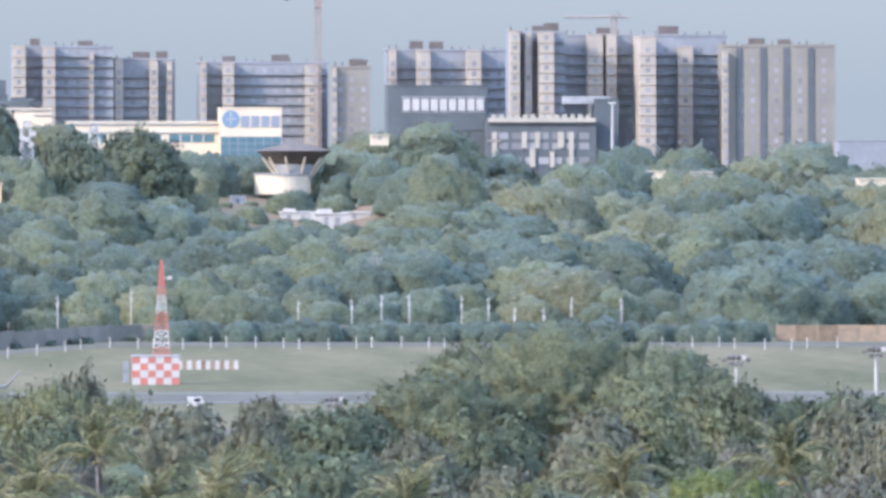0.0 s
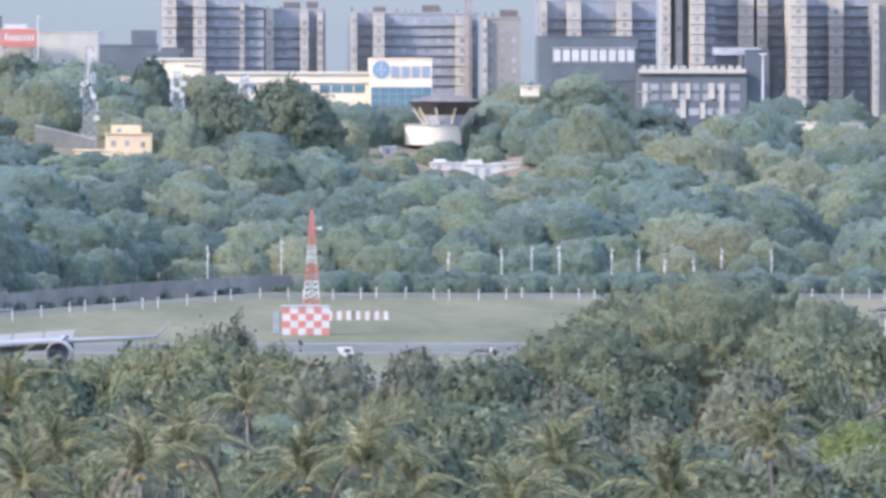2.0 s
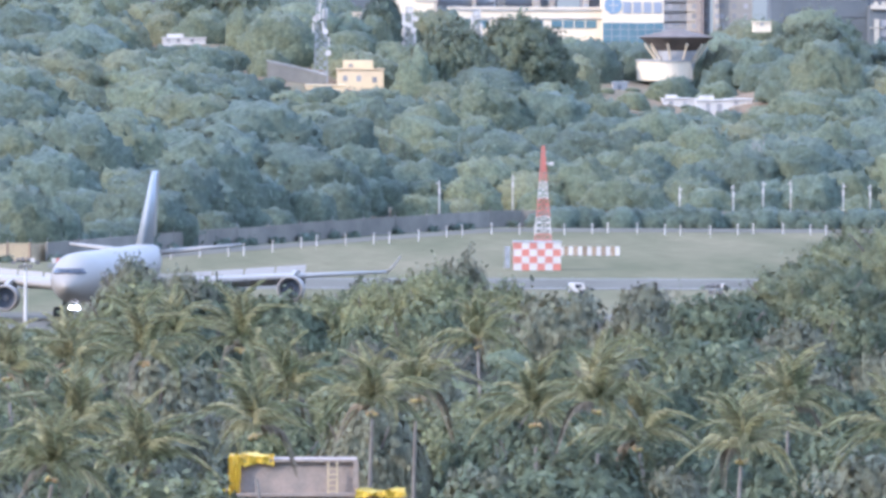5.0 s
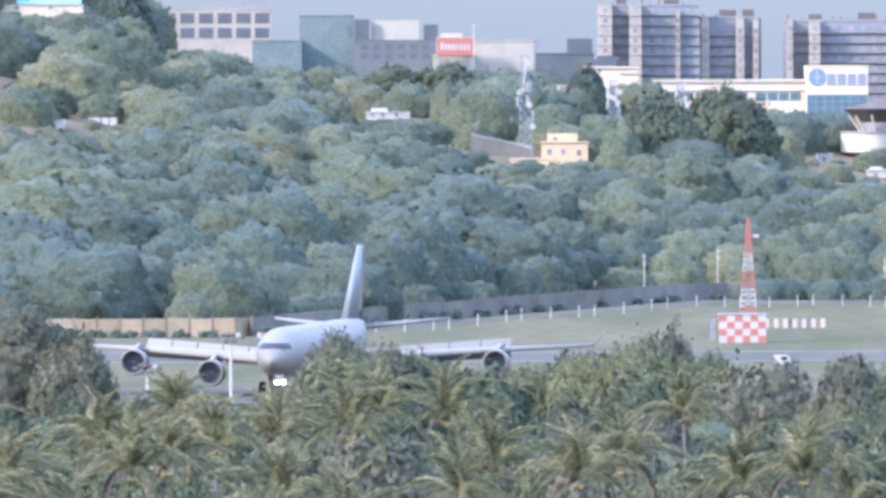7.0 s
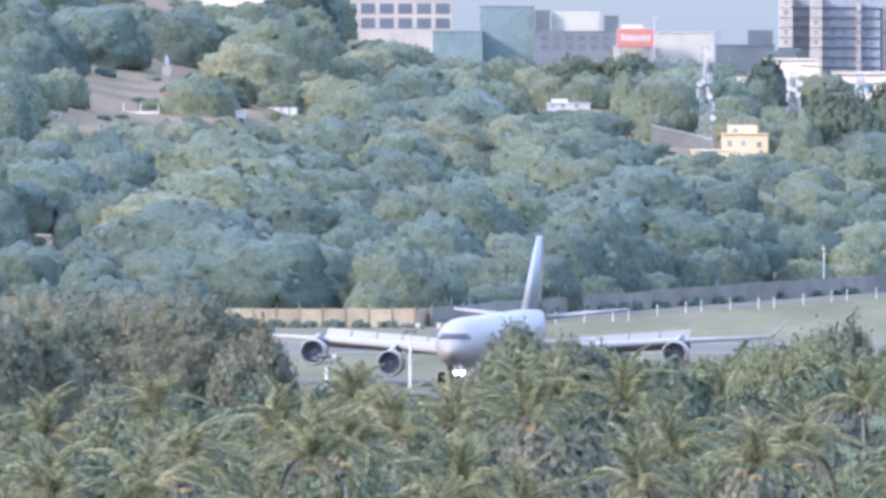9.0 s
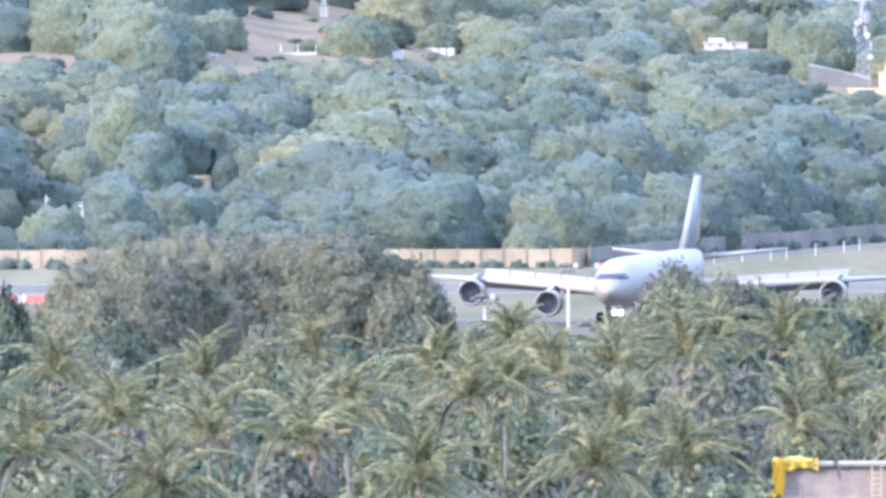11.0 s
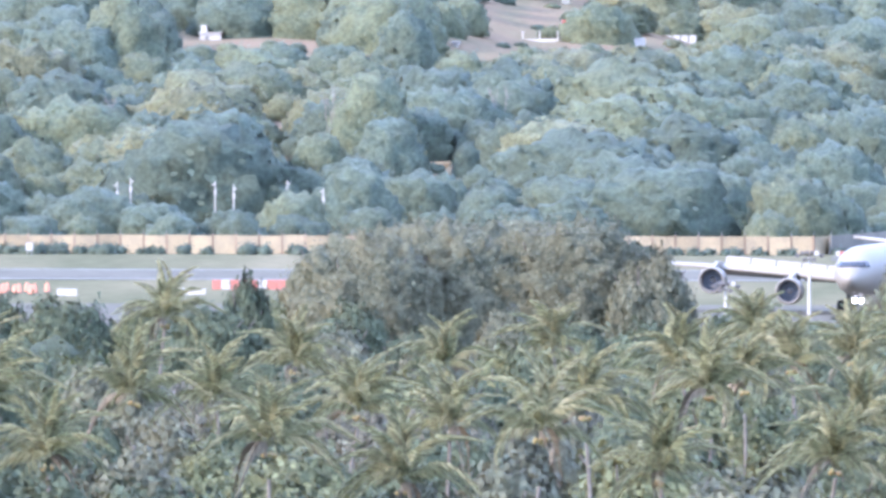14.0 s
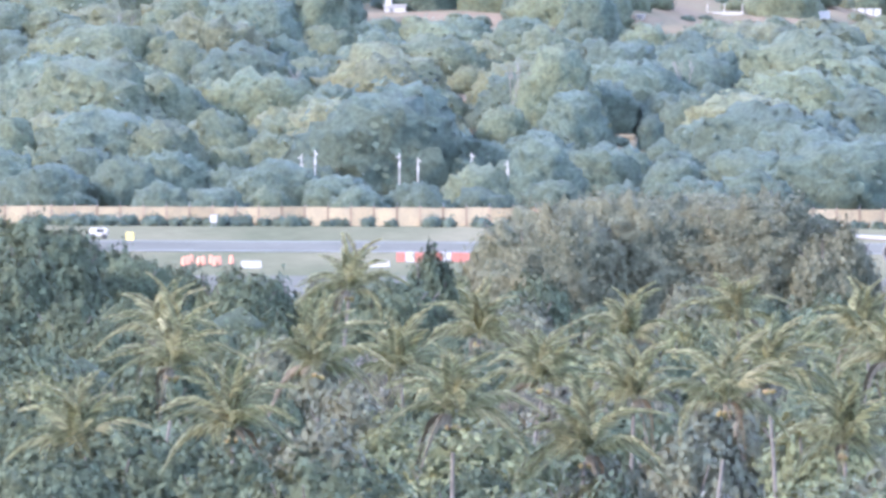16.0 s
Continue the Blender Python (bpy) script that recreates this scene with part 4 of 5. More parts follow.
vehicle(757, 1562, 2.0, 1.5, "white_paint", "small white van beside the runway")
vehicle(-1806, 1660, 2.4, 1.4, "white_paint", "white car on the far side of the runway")
long_board = thing("runway_barrier", on_land(-1277, 1545), "long low red and white runway barrier", "barrier")
for i in range(8):
    part("barrier_block", boxes((i * 1.12, i * 1.12 + 1.05, 0, 0.6, 0, 1.15)), M["red_paint" if i % 4 != 1 else "white_paint"], long_board)
white_block = thing("white_barrier", on_land(-1310, 1520), "white low barrier block on the grass", "barrier")
part("body", boxes((-1.4, 1.4, 0, 0.6, 0, 0.7)), M["white_paint"], white_block)
white_block = thing("white_barrier", on_land(-1535, 1512), "white low barrier block on the grass", "barrier")
part("body", boxes((-1.2, 1.2, 0, 0.6, 0, 0.8)), M["white_paint"], white_block)
for k, u in enumerate((-1655, -1648, -1641, -1628, -1620, -1606, -1599, -1592, -1570)):
    ob = thing("orange_drum", on_land(u, 1518 + 5 * (k % 3)), "orange plastic marker drum on the grass", "drum", "orange marker drums")
    part("body", tube(tube(bmesh.new(), (0, 0, 0), (0, 0, 1.05), 0.34, 0.26, 12), (0, 0, 1.05), (0, 0, 1.2), 0.12, 0.1, 8), M["orange_paint"], ob)
    part("base", tube(bmesh.new(), (0, 0, 0), (0, 0, 0.1), 0.42, 0.42, 12), M["rubber"], ob)
striped = thing("striped_barrier", on_land(-172, 1735), "row of red and white striped barrier blocks", "barrier")
for i in range(16):
    part("barrier_block", boxes((i * 0.56, i * 0.56 + 0.5, 0, 0.4, 0, 0.75)), M["red_paint" if i % 2 else "white_paint"], striped)


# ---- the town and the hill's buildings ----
# tower fronts: sunlit piers and shaded recesses are put into two colours
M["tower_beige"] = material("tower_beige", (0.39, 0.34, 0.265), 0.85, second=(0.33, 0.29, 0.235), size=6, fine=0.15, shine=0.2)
M["tower_shade_blue"] = material("tower_shade_blue", (0.25, 0.255, 0.255), 0.85, second=(0.22, 0.225, 0.228), size=8, fine=0.15, shine=0.1)
M["window_dark"] = material("window_dark", (0.22, 0.215, 0.205), 0.6, each=0.3)
M["slate"] = material("slate", (0.095, 0.105, 0.108), 0.8, second=(0.115, 0.125, 0.125), size=6, fine=0.1, shine=0.1)
M["cream"] = material("cream", (0.62, 0.52, 0.36), 0.85, second=(0.56, 0.475, 0.34), size=5, fine=0.08, shine=0.15)
M["yellow_wall"] = material("yellow_wall", (0.6, 0.46, 0.26), 0.85, second=(0.52, 0.4, 0.24), size=3, fine=0.1)
M["teal_glass"] = material("teal_glass", (0.07, 0.13, 0.15), 0.5, second=(0.09, 0.16, 0.175), size=3)
M["green_net"] = material("green_net", (0.14, 0.18, 0.165), 0.9, second=(0.17, 0.205, 0.185), size=3, fine=0.4, shine=0.1)
M["logo_blue"] = material("logo_blue", (0.16, 0.23, 0.29), 0.6)
M["logo_grey"] = material("logo_grey", (0.22, 0.24, 0.27), 0.5)
M["brown_roof"] = material("brown_roof", (0.15, 0.125, 0.105), 0.95, second=(0.115, 0.1, 0.088), size=2, shine=0.05)
M["grey_flats"] = material("grey_flats", (0.25, 0.228, 0.185), 0.85, second=(0.215, 0.2, 0.168), size=7, fine=0.15, shine=0.1)
M["blue_grey"] = material("blue_grey", (0.14, 0.145, 0.145), 0.8, second=(0.16, 0.165, 0.16), size=6, fine=0.15, shine=0.1)
M["slate_soft"] = material("slate_soft", (0.105, 0.112, 0.12), 0.8, second=(0.125, 0.13, 0.135), size=5, shine=0.1)
M["blue_sheet"] = material("blue_sheet", (0.2, 0.38, 0.58), 0.6)
M["tan_wall"] = material("tan_wall", (0.4, 0.36, 0.28), 0.85, second=(0.35, 0.32, 0.25), size=4)
M["crane_paint"] = material("crane_paint", (0.3, 0.235, 0.19), 0.8, second=(0.25, 0.21, 0.18), size=2, shine=0.1)


def up(v, d):
    return EYE - v * d / SHARE


def tower(u0, u1, v_top, d, piers, label, name="apartment_tower", face="tower_shade_blue", deep=16, storey=3.05):
    """A block of flats under construction. piers: (from, to, how much lower its top is in v, how far it stands out)."""
    mid = (u0 + u1) / 2
    ob = thing(name, on_land(mid, d), label, "building")
    z0, s = ob.location.z, d / SHARE
    X = lambda u: (u - mid) * s
    top = up(v_top, d) - z0
    rng = random.Random(int(u0))
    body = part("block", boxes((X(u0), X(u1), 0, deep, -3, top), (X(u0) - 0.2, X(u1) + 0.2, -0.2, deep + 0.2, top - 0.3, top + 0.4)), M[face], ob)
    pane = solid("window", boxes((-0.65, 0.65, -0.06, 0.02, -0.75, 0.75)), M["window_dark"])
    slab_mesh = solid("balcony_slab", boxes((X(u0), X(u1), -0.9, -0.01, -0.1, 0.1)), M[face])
    floors = range(max(0, int(top / storey) - 15), int(top / storey))
    taken = [(a - 3, b + 3) for a, b, low, out in piers]
    step = 3.6 / s
    for f in floors:
        z = 1.5 + f * storey
        if face == "tower_shade_blue":
            part("balcony_slab", slab_mesh, None, body, at=(0, 0, z - 1.4))
        u = u0 + step * 0.6
        while u < u1 - 4:
            if not any(a < u < b for a, b in taken):
                part("window", pane, None, body, at=(X(u), 0, z))
            u += step
    for a, b, low, out in piers:
        # depth stretched so the pier throws shade on the recess beside it
        out *= 1.25
        h = up(v_top + low, d) - z0
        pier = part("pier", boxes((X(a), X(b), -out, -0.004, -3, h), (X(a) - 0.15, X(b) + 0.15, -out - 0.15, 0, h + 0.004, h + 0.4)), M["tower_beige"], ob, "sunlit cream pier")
        n = max(1, round((b - a) * s / 4.2))
        for f in floors:
            if 1.5 + f * storey < h - 1:
                for i in range(n):
                    part("window", pane, None, pier, at=(X(a + (b - a) * (i + 0.5) / n), -out, 1.5 + f * storey))
                part("ledge", boxes((X(a) - 0.25, X(b) + 0.25, -out - 0.3, -out, f * storey - 0.06, f * storey + 0.08)), M["tower_beige"], pier)
    # bare columns and stair heads of the unfinished storey on top
    u = u0 + 4
    while u < u1 - 3:
        hh = rng.uniform(0.4, 1.5)
        part("roof_column", boxes((X(u) - 0.2, X(u) + 0.2, 0.3, 0.7, top + 0.4, top + 0.4 + hh)), M["brown_roof"], body)
        u += rng.uniform(12, 30)
    for i in range(2):
        a = u0 + (u1 - u0) * rng.uniform(0.1, 0.7)
        part("stair_head", boxes((X(a), X(a) + rng.uniform(3, 6), 3.5 + 6 * i, 8 + 6 * i, top + 0.41, top + rng.uniform(1.8, 3.0))), M["brown_roof"], body)
    return ob


FAR = 3900
BEIGE = "unfinished apartment tower with cream piers and shaded recesses"
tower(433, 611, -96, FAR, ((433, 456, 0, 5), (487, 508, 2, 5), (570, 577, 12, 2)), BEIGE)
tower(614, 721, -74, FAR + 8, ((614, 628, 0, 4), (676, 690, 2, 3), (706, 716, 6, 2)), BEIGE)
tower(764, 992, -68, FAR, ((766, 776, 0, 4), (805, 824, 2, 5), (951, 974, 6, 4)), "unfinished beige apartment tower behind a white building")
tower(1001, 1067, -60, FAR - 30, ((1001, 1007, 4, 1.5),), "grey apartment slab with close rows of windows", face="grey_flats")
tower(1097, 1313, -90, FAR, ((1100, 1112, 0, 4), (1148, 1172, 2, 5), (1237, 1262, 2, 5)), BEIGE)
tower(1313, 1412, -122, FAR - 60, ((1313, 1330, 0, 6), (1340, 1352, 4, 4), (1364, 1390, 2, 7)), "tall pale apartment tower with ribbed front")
# the deepest pier is drawn out only to shade the long side
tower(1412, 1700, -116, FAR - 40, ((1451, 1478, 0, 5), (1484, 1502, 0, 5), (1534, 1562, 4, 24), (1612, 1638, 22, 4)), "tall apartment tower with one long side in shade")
tower(1692, 1893, -98, FAR - 62, ((1692, 1702, 14, 2),), "wide grey apartment tower with many windows and dark upright strips", face="grey_flats")
# dark slate strips running down the grey tower's front
for u in (1722, 1765, 1806, 1850):
    ob = thing("shaft_strip", spot(u, -94, FAR - 62.5), "dark vertical strip on a tower front", "shaft")
    part("panel", boxes((-0.8, 0.8, 0, 0.4, -46, 0)), M["slate"], ob)


def crane(u, v_top, d, jib):
    ob = thing("tower_crane", on_land(u, d), "thin orange-brown tower crane among the blocks", "crane")
    h = up(v_top, d) - ob.location.z
    part("mast", lattice(bmesh.new(), h, 0.9, 0.9, 26, 0, 0.15), M["crane_paint"], ob)
    part("jib", tube(tube(bmesh.new(), (jib[0], 0, h + jib[1]), (jib[2], 0, h + jib[3]), 0.35, 0.3, 4), (0, 0, h + 1.5), (jib[2] * 0.6, 0, h + 0.6 * jib[3]), 0.12, 0.12, 4), M["crane_paint"], ob)
    part("cab", boxes((-1.1, 1.1, -1.1, 1.1, h - 8.5, h - 6)), M["crane_paint"], ob)


crane(974, -215, FAR - 120, (-10, -6, 22, 4))
crane(1500, -152, FAR + 80, (-16, -0.6, 5, -0.6))


def slab(name, u0, u1, v_top, d, deep, mat, label, category="building", v_low=None):
    """A plain building across the view, with a parapet; returns it with its width and height."""
    base = on_land((u0 + u1) / 2, d)
    ob = thing(name, base, label, category)
    w, h = (u1 - u0) * d / SHARE, up(v_top, d) - base.z
    low = -1.5 if v_low is None else up(v_low, d) - base.z
    part("wall", boxes((-w / 2, w / 2, 0, deep, low, h - 0.3)), M[mat], ob)
    part("roof", boxes((-w / 2 - 0.12, w / 2 + 0.12, -0.12, deep + 0.12, h - 0.3, h)), M[mat], ob)
    return ob, w, h


def strips(ob, w, d, u_mid, spans, mat, name="window", proud=0.08):
    """Panels on a front: spans of u and v."""
    for u0, u1, v0, v1 in spans:
        z = ob.location.z
        part(name, boxes(((u0 - u_mid) * d / SHARE, (u1 - u_mid) * d / SHARE, -proud, -0.004, up(v1, d) - z, up(v0, d) - z)), M[mat], ob)


# the long white works building with its sign block
d = 2760
ob, w, h = slab("works_building", 530, 801, 36, d, 18, "cream", "long cream-white industrial building with ribbon windows")
strips(ob, w, d, 665.5, ((621, 696, 59, 73), (711, 791, 59, 73), (545, 600, 59, 73)), "teal_glass")
strips(ob, w, d, 665.5, ((530, 801, 40, 42), (530, 801, 55, 56.5)), "concrete", "ledge", 0.3)
strips(ob, w, d, 665.5, [(u, u + 2, 57, 75) for u in (640, 659, 677, 730, 750, 770)], "cream", "mullion", 0.16)
ob, w, h = slab("works_wing", 408, 503, 12, d + 6, 16, "cream", "taller cream-white wing of an industrial building")
strips(ob, w, d + 6, 455.5, ((412, 500, 15, 17), (470, 503, 24, 26)), "concrete", "ledge", 0.3)
part("roof_box", boxes((-7, 1, 4, 10, h, h + 1.6), (-3, 2, 5, 9, h + 1.6, h + 2.2)), M["slate"], ob)
part("roof_rail", boxes((-8, 4, 3.9, 4.0, h + 0.8, h + 0.95)), M["slate"], ob)
ob, w, h = slab("sign_block", 801, 910, 11, d - 5, 12, "cream", "white billboard block above teal glazing")
strips(ob, w, d - 5, 855.5, ((802, 909, 63, 100),), "teal_glass", "glazing")
strips(ob, w, d - 5, 855.5, [(u, u + 1.6, 63, 100) for u in (817, 832, 847, 862, 877, 892)] + [(802, 909, 74, 75.4), (802, 909, 86, 87.4)], "galvanised", "mullion", 0.16)
disc = tube(bmesh.new(), ((820 - 855.5) * (d - 5) / SHARE, -0.12, up(32, d - 5) - ob.location.z), ((820 - 855.5) * (d - 5) / SHARE, -0.004, up(32, d - 5) - ob.location.z), 1.9, 1.9, 24)
part("emblem", disc, M["logo_blue"], ob, "round blue emblem")
strips(ob, w, d - 5, 855.5, ((812, 829, 31, 33), (819, 821, 20, 44)), "white_paint", "emblem_bar", 0.16)
strips(ob, w, d - 5, 855.5, ((838, 852, 26, 46), (856, 870, 26, 46), (874, 888, 26, 46), (892, 906, 26, 46)), "logo_grey", "emblem_bar", 0.14)

# the dark office block with its rooftop sign
d = 3000
ob, w, h = slab("office_block", 1099, 1275, -28, d, 16, "slate", "dark slate office block with a rooftop sign")
strips(ob, w, d, 1187, ((1122, 1272, -8, 52),), "slate", "sign_panel", 0.2)
strips(ob, w, d, 1187, [(1125 + i * 16.3, 1138 + i * 16.3, -4, 17) for i in range(9)], "white_paint", "sign_bar", 0.5)
strips(ob, w, d, 1187, ((1122, 1272, -8, -6), (1122, 1272, 19, 20.5)), "concrete", "ledge", 0.4)
strips(ob, w, d, 1187, [(1135 + i * 11, 1142 + i * 11, 62, 72) for i in range(6)], "tower_shade_blue", "sign_bar", 0.35)
ob, w, h = slab("office_wing", 1275, 1468, 32, d - 10, 18, "slate", "slate office wing with white fins and roof edge")
strips(ob, w, d - 10, 1371.5, ((1276, 1467, 30, 38),), "tan_wall", "roof_edge", 0.9)
strips(ob, w, d - 10, 1371.5, ((1283, 1292, 55, 115), (1336, 1345, 55, 84), (1350, 1360, 85, 117), (1360, 1368, 55, 84), (1386, 1394, 90, 118), (1400, 1411, 55, 83), (1420, 1428, 55, 118), (1304, 1320, 95, 112), (1275, 1300, 70, 72)), "tan_wall", "fin", 0.5)
strips(ob, w, d - 10, 1371.5, [(1294 + 24 * i, 1312 + 24 * i, v, v + 12) for i in range(7) for v in (56, 74, 100)], "window_dark", "window", 0.06)
strips(ob, w, d - 10, 1371.5, [(1282 + 14 * i, 1290 + 14 * i, 24, 31) for i in range(13)], "tan_wall", "roof_unit", 0.6)
ob, w, h = slab("office_core", 1466, 1508, -4, d - 4, 16, "slate", "tall dark stair core of an office block")
part("roof_box", boxes((-10, 1, 3, 9, h - 1.2, h + 0.6)), M["concrete"], ob)
pole = thing("light_mast", on_land(1497, d - 30), "tall thin pale mast beside the offices", "mast")
part("pole", tube(bmesh.new(), (0, 0, -1), (0, 0, up(5, d - 30) - pole.location.z), 0.35, 0.22, 8), M["white_paint"], pole)
part("lamp_head", boxes((-0.9, 0.9, -0.3, 0.3, up(5, d - 30) - pole.location.z, up(5, d - 30) - pole.location.z + 0.4)), M["white_paint"], pole)


# the bowl-shaped water tank
def water_tank(u, v_low):
    d = reach(u, v_low)
    base = on_land(u, d)
    ob = thing("water_tank", base, "brown bowl-shaped water tank on a white round base", "water tank")
    s = d / SHARE
    z = lambda v: up(v, d) - base.z
    part("base_ring", tube(bmesh.new(), (-20 * s, 0, z(165)), (-20 * s, 0, z(131)), 50 * s, 50 * s, 28), M["cream"], ob)
    part("ring_rail", tube(bmesh.new(), (-20 * s, 0, z(131)), (-20 * s, 0, z(128)), 52 * s, 52 * s, 28), M["concrete"], ob)
    part("shaft", tube(bmesh.new(), (0, 0, z(150)), (0, 0, z(112)), 30 * s, 38 * s, 24), M["concrete"], ob)
    part("bowl", tube(bmesh.new(), (0, 0, z(112)), (0, 0, z(88)), 36 * s, 67 * s, 28), M["brown_roof"], ob)
    part("roof", tube(bmesh.new(), (0, 0, z(88)), (0, 0, z(74)), 67 * s, 10 * s, 28), M["brown_roof"], ob)
    for i in range(10):
        a = 6.283 * i / 10
        part("strut", tube(bmesh.new(), (32 * s * math.cos(a), 32 * s * math.sin(a), z(134)), (56 * s * math.cos(a), 56 * s * math.sin(a), z(100)), 0.22, 0.22, 5), M["cream"], ob)


water_tank(932, 160)


# small white and yellow houses on the slope
def house(name, u0, u1, v_top, v_low, d, mat, label, openings=(), deep=7, extra=()):
    if v_low > 20:
        d = reach((u0 + u1) / 2, v_low)
    base = spot((u0 + u1) / 2, v_low, d)
    ob = thing(name, base, label, "house")
    w, h = (u1 - u0) * d / SHARE, up(v_top, d) - base.z
    part("wall", boxes((-w / 2, w / 2, 0, deep, -1.2, h - 0.2)), M[mat], ob)
    part("roof", boxes((-w / 2 - 0.2, w / 2 + 0.2, -0.25, deep + 0.2, h - 0.2, h)), M[mat], ob)
    mid = (u0 + u1) / 2
    for a, b, va, vb in extra:
        part("upper_wall", boxes(((a - mid) * d / SHARE, (b - mid) * d / SHARE, 0.6, deep - 0.6, up(vb, d) - base.z, up(va, d) - base.z)), M[mat], ob)
    for a, b, va, vb in openings:
        part("window", boxes(((a - mid) * d / SHARE, (b - mid) * d / SHARE, -0.06, -0.004, up(vb, d) - base.z, up(va, d) - base.z)), M["window_dark"], ob)
    return ob


house("yellow_house", 332, 414, 145, 190, 2235, "yellow_wall", "flat-roofed yellow house stepped up the slope", ((342, 350, 158, 168), (366, 374, 158, 168), (394, 402, 160, 170), (352, 360, 137, 143)), 8, ((343, 395, 131, 146),))
house("yellow_annex", 277, 345, 174, 192, 2225, "yellow_wall", "low yellow annex with a flat roof", ((290, 297, 180, 188), (312, 319, 180, 188)))
house("white_house", 909, 985, 196, 212, 2275, "white_paint", "long low white house among trees", ((920, 927, 201, 208), (944, 951, 201, 208)), 7, ((915, 935, 191, 197),))
house("white_house", 968, 1025, 199, 229, 2262, "white_paint", "white flat-roofed house with a dark doorway", ((985, 993, 205, 228), (1004, 1014, 206, 226)), 7, ((975, 1000, 192, 200),))
house("white_house", 1020, 1067, 197, 210, 2280, "white_paint", "low white house wall among trees", ((1035, 1042, 201, 208),))
house("white_hut", 821, 846, 168, 182, 2340, "white_paint", "tiny white hut among trees", ((829, 835, 173, 181),))
house("white_house", 22, 99, 91, 105, 2415, "white_paint", "white wall and house in the woods", ((30, 36, 92, 100), (48, 54, 92, 100), (72, 78, 92, 100)), 6, ((30, 60, 85, 92),))
house("white_hut", 205, 240, 84, 100, 2420, "cream", "small cream house half hidden by trees", ((214, 220, 90, 98),))
house("white_hut", -1300, -1262, 96, 112, 2320, "white_paint", "small white shrine building in the woods", ((-1290, -1284, 102, 111),), 5, ((-1298, -1288, 84, 97),))
house("white_hut", -1150, -1112, 98, 106, 2330, "white_paint", "low white roof in the woods", ((-1140, -1134, 101, 105),), 5)
house("white_hut", -888, -858, 326, 334, 1955, "wall_cream", "low cream shed roof behind the wall", ((-880, -876, 329, 333),), 4)
house("white_hut", -852, -840, 112, 122, 2375, "white_paint", "tiny white gate house", ((-848, -845, 115, 121),), 4)
house("white_hut", 360, 395, 45, 58, 2600, "cream", "cream house behind the trees", ((370, 376, 49, 56),))
house("blue_roofed_house", -646, -480, -100, -88, 2560, "cream", "cream house with a blue sheet roof on the hill", ((-630, -622, -97, -91), (-600, -592, -97, -91), (-540, -532, -97, -91)), 8)
ob = thing("sheet_roof", spot(-535, -101, 2562), "sloping bright blue sheet roof", "roof")
part("sheet", loft([[(x, y, z) for y, z in ((0, 0), (6, 1.9), (6, 2.05), (0, 0.15))] for x in (-7, 6)]), M["blue_sheet"], ob)
for k, (u, v, w) in enumerate(((1480, 130, 45), (1570, 126, 60), (1650, 128, 50), (1960, 140, 50), (1540, 124, 24), (1085, 62, 30))):
    house("low_house", u - w / 2, u + w / 2, v - 2, v + 6, 2620, "cream" if k % 2 else "tan_wall", "low pale house at the edge of the trees", ((u - 4, u + 2, v, v + 6),))

R = reach(262, 172)
ob = thing("retaining_wall", spot(258, 158, R), "grey-brown retaining wall sloping down the hill", "wall")
part("wall", loft([[(x, y, z) for y, z in ((0, -3.2), (0, z1), (0.5, z1), (0.5, -3.2))] for x, z1 in ((-5.2, 2.6), (0, 1.5), (5.6, 0.0))]), M["grey_wall"], ob)
part("coping", loft([[(x, y, z) for y, z in ((-0.15, z1 + 0.01), (-0.15, z1 + 0.3), (0.65, z1 + 0.3), (0.65, z1 + 0.01))] for x, z1 in ((-5.3, 2.6), (0, 1.5), (5.7, 0.0))]), M["concrete"], ob, "pale concrete coping")
T = reach(-655, 115)
# terrace with its wall, poles, flag and white figure
ob = thing("terrace_wall", spot(-655, 115, T), "whitewashed terrace wall with small posts", "wall")
s = T / SHARE
part("wall", boxes((-72 * s, -10 * s, 0, 0.4, -1.5, 0.7)), M["white_paint"], ob)
part("wall", boxes((80 * s, 145 * s, 0, 0.4, -1.5, 1.0)), M["white_paint"], ob)
for x in (-72, -42, -10, 28, 80, 96, 118):
    part("post", tube(bmesh.new(), (x * s, 0.2, -1.5), (x * s, 0.2, 2.1), 0.15, 0.12, 6), M["white_paint"], ob)
part("rail", boxes((-10 * s, 80 * s, 0.1, 0.3, 0.1, 0.3)), M["galvanised"], ob)
ob = thing("low_white_wall", spot(-456, 106, reach(-456, 106)), "low whitewashed wall between trees", "wall")
for i in range(5):
    part("wall_panel", boxes((-3.4 + i * 1.45, -2.2 + i * 1.45, 0, 0.4, -1.2, 0.55)), M["white_paint"], ob)
ob = thing("flag", spot(-659, 112, T + 2), "small red flag on a pole", "flag")
part("pole", tube(bmesh.new(), (0, 0, -1.5), (0, 0, 3.9), 0.07, 0.05, 6), M["white_paint"], ob)
part("cloth", loft([[(x, 0.12 * math.sin(x * 3), z) for z in (2.5, 3.8)] + [(x, 0.12 * math.sin(x * 3) + 0.03, z) for z in (3.8, 2.5)] for x in (0.05, 0.4, 0.8, 1.2)]), M["red_paint"], ob, "red cloth")


